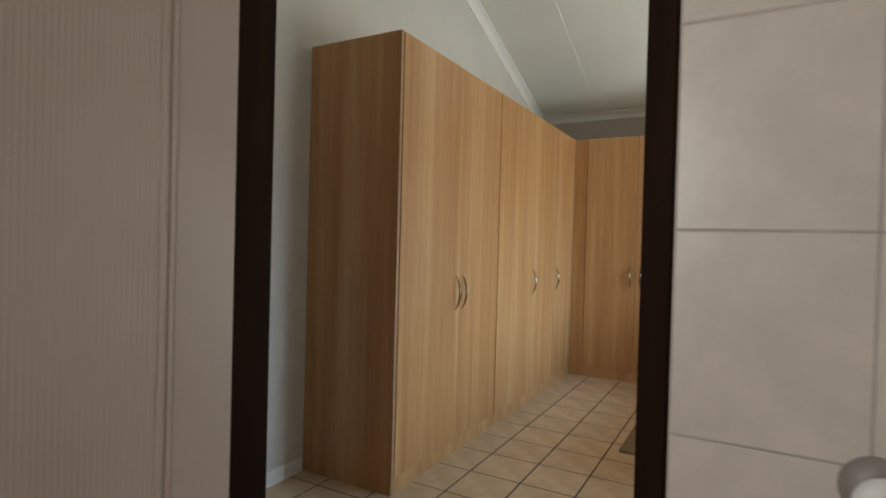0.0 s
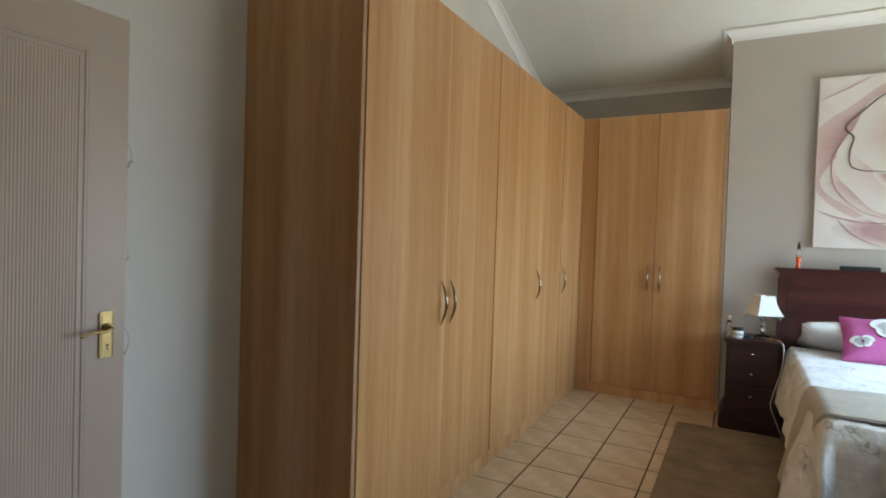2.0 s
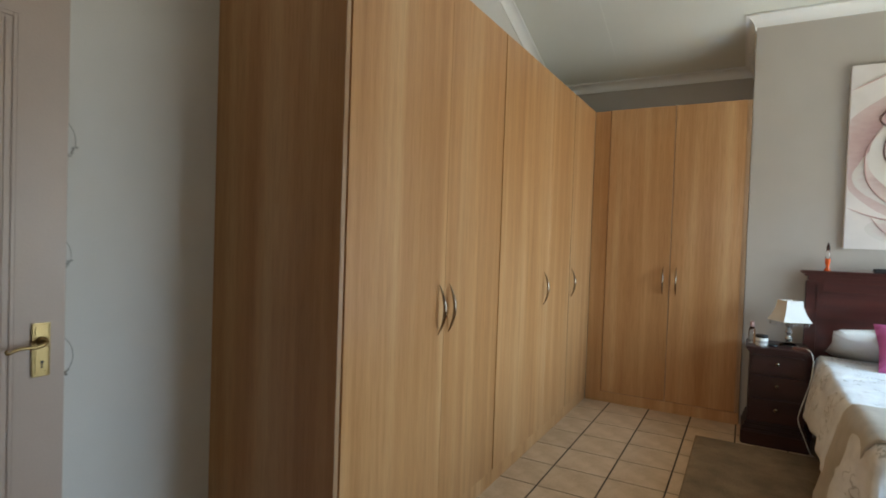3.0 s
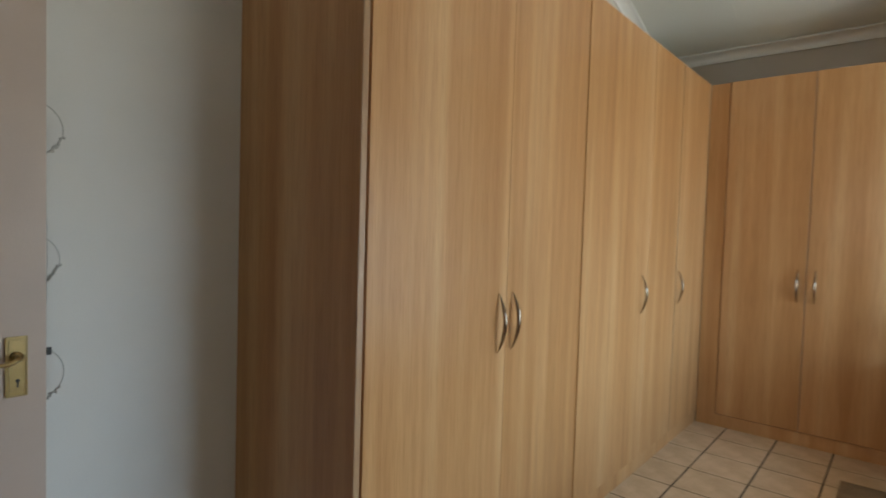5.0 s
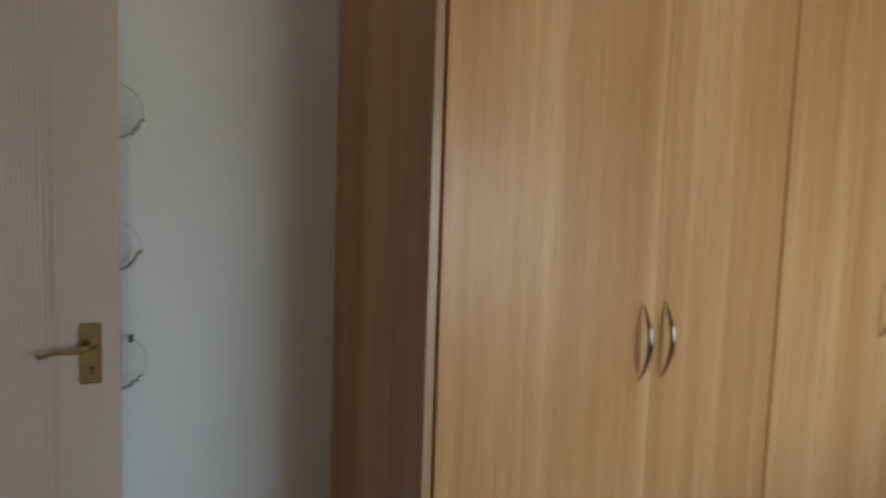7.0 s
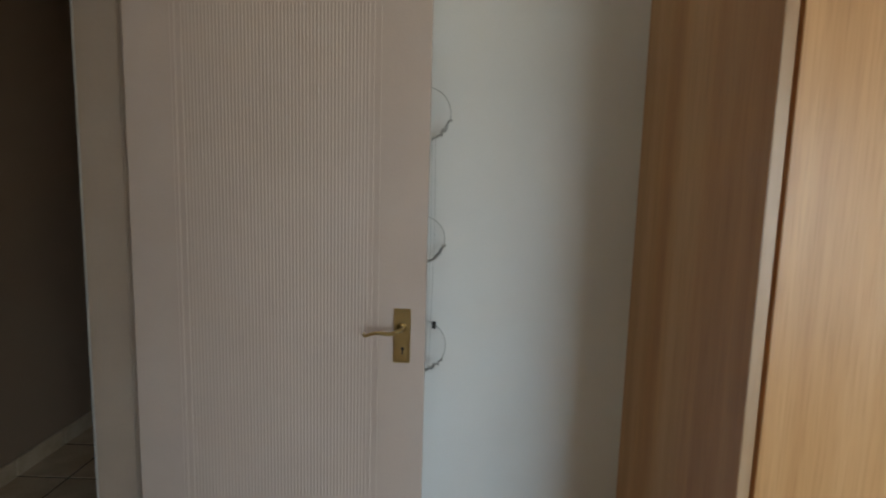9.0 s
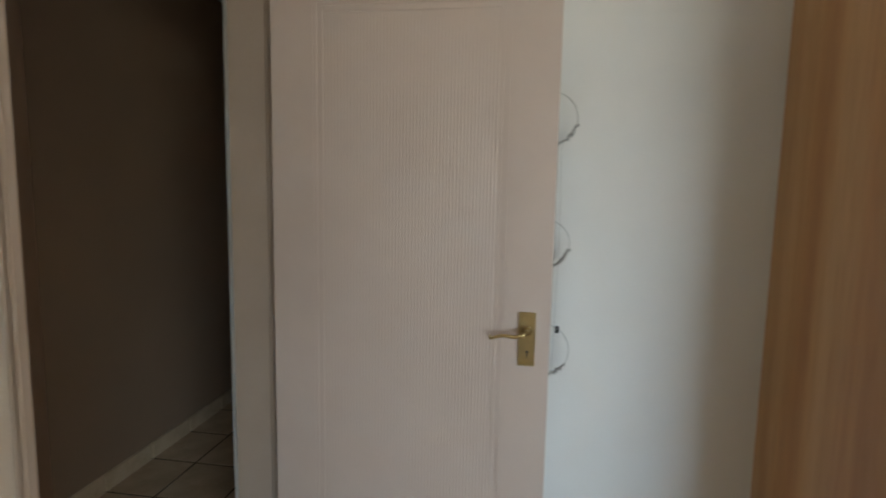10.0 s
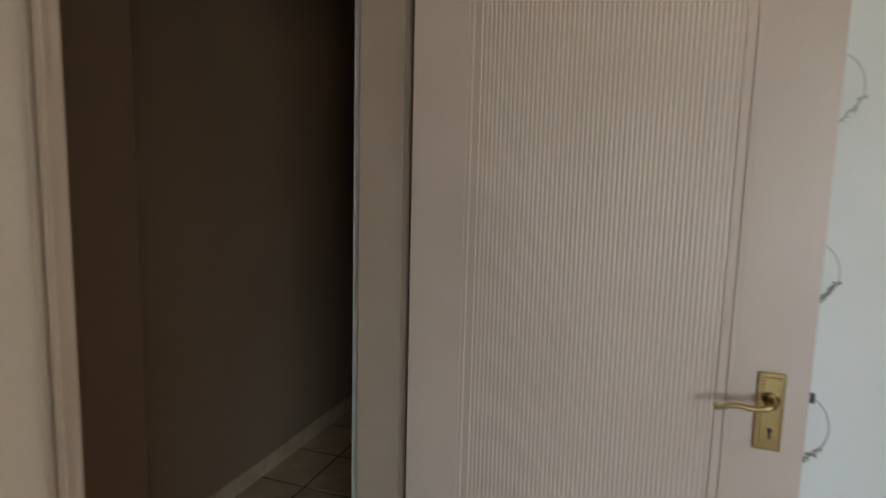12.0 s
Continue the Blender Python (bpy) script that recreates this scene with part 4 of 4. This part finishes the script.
# beaded wire rings hung from the back of the passage door
hang = thing("wire_hanging", -0.775, -2.04, 1.58, "silver wire rings with glass beads hung behind the door", "ornament")
for zc, r, low in ((1.580, 0.069, -72), (1.248, 0.062, -72), (0.952, 0.072, -92)):
    ring = under(hang, "ring", tube([(-0.775, -2.04 + r * math.cos(a), zc + r * math.sin(a)) for a in [2 * math.pi * i / 40 for i in range(40)]], 0.0013, True, 6), M["wire"], "thin silver wire ring", True)
    bm = bmesh.new()
    rnd = random.Random(int(zc * 1000))
    for i in range(22):
        a = radians(low + 58 * i / 21)
        rr = r + rnd.uniform(-0.005, 0.004)
        bmesh.ops.create_icosphere(bm, subdivisions=1, radius=rnd.uniform(0.0025, 0.0048),
                                   matrix=Matrix.Translation((-0.775 + rnd.uniform(-0.006, 0.006), -2.04 + rr * math.cos(a), zc + rr * math.sin(a))))
    bm.transform(Matrix.Translation(-hang.location))
    part("bead_cluster", bm, M["wire"], ring, "clustered glass beads")
for k, y in enumerate((-2.03, -2.02, -2.01, -2.05)):
    under(hang, "strand", tube([(-0.775, y, 1.515), (-0.772, y + 0.004, 1.25), (-0.776, y - 0.003, 0.90)], 0.0006, sides=5), M["wire"])
under(hang, "strand", tube([(-0.775, -2.04, 1.647), (-0.76, -2.05, 1.80), (-0.748, -2.06, 1.93)], 0.0008, sides=5), M["wire"])
under(hang, "clip", box(-0.778, -0.772, -2.007, -1.996, 1.0, 1.02, 0.001), M["black"], "small dark clip")
under(hang, "hook", tube([(-0.745, -2.06, 1.96), (-0.752, -2.06, 1.955), (-0.755, -2.06, 1.935), (-0.748, -2.06, 1.925)], 0.002), M["wire"])


# ---- tile skirting, tiled bathroom wall and tiled floors ----
def tile_mesh(name, sx, sy, sz, bevel, mat):
    """A small flat tile with bevelled upper edges, its corner at the origin, top at sz."""
    bm = bmesh.new()
    b = bevel
    lo = [bm.verts.new(p) for p in ((0, 0, 0), (sx, 0, 0), (sx, sy, 0), (0, sy, 0))]
    mid = [bm.verts.new(p) for p in ((0, 0, sz - b), (sx, 0, sz - b), (sx, sy, sz - b), (0, sy, sz - b))]
    hi = [bm.verts.new(p) for p in ((b, b, sz), (sx - b, b, sz), (sx - b, sy - b, sz), (b, sy - b, sz))]
    for r0, r1 in ((lo, mid), (mid, hi)):
        for i in range(4):
            bm.faces.new((r0[i], r0[(i + 1) % 4], r1[(i + 1) % 4], r1[i]))
    bm.faces.new(hi)
    bm.faces.new(lo[::-1])
    return mesh_of(name, bm, mat)


S, G = 0.31, 0.0065
rnd = random.Random(5)


def lay(parent, x0, x1, y0, y1, ox, oy, near):
    """Tiles of a floor on a grid; those for which near() holds are pieces, the others are joined."""
    cache, rest = {}, bmesh.new()
    for i in range(math.floor((x0 - ox) / S), math.ceil((x1 - ox) / S)):
        for j in range(math.floor((y0 - oy) / S), math.ceil((y1 - oy) / S)):
            a0, a1 = max(x0, ox + i * S + G / 2), min(x1, ox + (i + 1) * S - G / 2)
            b0, b1 = max(y0, oy + j * S + G / 2), min(y1, oy + (j + 1) * S - G / 2)
            if a1 - a0 < 0.01 or b1 - b0 < 0.01:
                continue
            if near(a0, b0):
                key = (round(a1 - a0, 4), round(b1 - b0, 4))
                if key not in cache:
                    cache[key] = tile_mesh("tile", *key, 0.009, 0.0025, M["tile"])
                t = new("tile", cache[key])
                t.parent = parent
                t.location = (a0, b0, -0.009 + rnd.uniform(-0.0004, 0.0004))
            else:
                add_box(rest, a0, a1, b0, b1, -0.009, 0.0)
    if len(rest.verts):
        ob = part("tiles", rest, M["tile"], parent)
        ob["kind"] = "stuff"


fl_bed, fl_pas, fl_bat = bpy.data.objects["floor"], bpy.data.objects["floor_passage"], bpy.data.objects["floor_bathroom"]
lay(fl_bed, WX, EX, SY, NY, 0.0, 0.0, lambda a, b: a < 1.6 and -2.4 < b < 2.0)
lay(fl_pas, -4.2, 0.24, PY, SY, -1.64, -3.69, lambda a, b: -2.8 < a < 0)
lay(fl_bat, 0.34, 2.6, -5.2, SY, 0.0, 0.0, lambda a, b: False)

sk = tile_mesh("skirting_tile", S - 0.006, 0.085, 0.010, 0.003, M["tile"])
sk_white = tile_mesh("skirting_tile", S - 0.006, 0.085, 0.010, 0.003, M["cornice"])
base_w = tagged(new("baseboard"), "white painted tile skirting along the wall", "baseboard", "", "structure")
for k in range(4):
    t = new("skirting_tile", sk_white)
    t.parent = base_w
    t.matrix_basis = Matrix.Translation((WX + 0.001, -1.60 - 0.31 * k, 0.0)) @ Matrix(((0, 0, 1, 0), (-1, 0, 0, 0), (0, 1, 0, 0), (0, 0, 0, 1)))
base_p = tagged(new("baseboard"), "beige tile skirting along the passage", "baseboard", "", "structure")
for k in range(12):
    t = new("skirting_tile", sk)
    t.parent = base_p
    t.matrix_basis = Matrix.Translation((-3.803 + 0.31 * k, PY + 0.001, 0.0)) @ Matrix(((1, 0, 0, 0), (0, 0, 1, 0), (0, 1, 0, 0), (0, 0, 0, 1)))
short = tile_mesh("skirting_tile", 0.13, 0.085, 0.010, 0.003, M["cornice"])
t = new("skirting_tile", short)
t.parent = base_w
t.matrix_basis = Matrix.Translation((WX + 0.001, -1.462, 0.0)) @ Matrix(((0, 0, 1, 0), (-1, 0, 0, 0), (0, 1, 0, 0), (0, 0, 0, 1)))

# bathroom face of the south wall: large tiles with grey joints
back = structure("wall_bathroom_tiled", box(1.280, 2.6, SY - 0.0178, SY - 0.005, 0, 2.55), M["wall_grout"], "grout bed of a tiled bathroom wall")
TH, TW = 0.328, 0.33
cache = {}
for i in range(-1, 4):
    for j in range(-1, 6):
        a0, a1 = max(1.282, 1.542 + i * TW + 0.0015), min(2.6, 1.542 + (i + 1) * TW - 0.0015)
        z0, z1 = max(0, 1.037 + (j - 3) * TH + 0.0015), min(2.55, 1.037 + (j - 2) * TH - 0.0015)
        if a1 - a0 < 0.02 or z1 - z0 < 0.02:
            continue
        key = (round(a1 - a0, 4), round(z1 - z0, 4))
        if key not in cache:
            cache[key] = tile_mesh("wall_tile", *key, 0.008, 0.002, M["wall_tile"])
        t = new("wall_tile", cache[key])
        t.parent = back
        t.matrix_basis = Matrix.Translation((a0, SY - 0.0115, z0)) @ Matrix(((1, 0, 0, 0), (0, 0, -1, 0), (0, 1, 0, 0), (0, 0, 0, 1)))
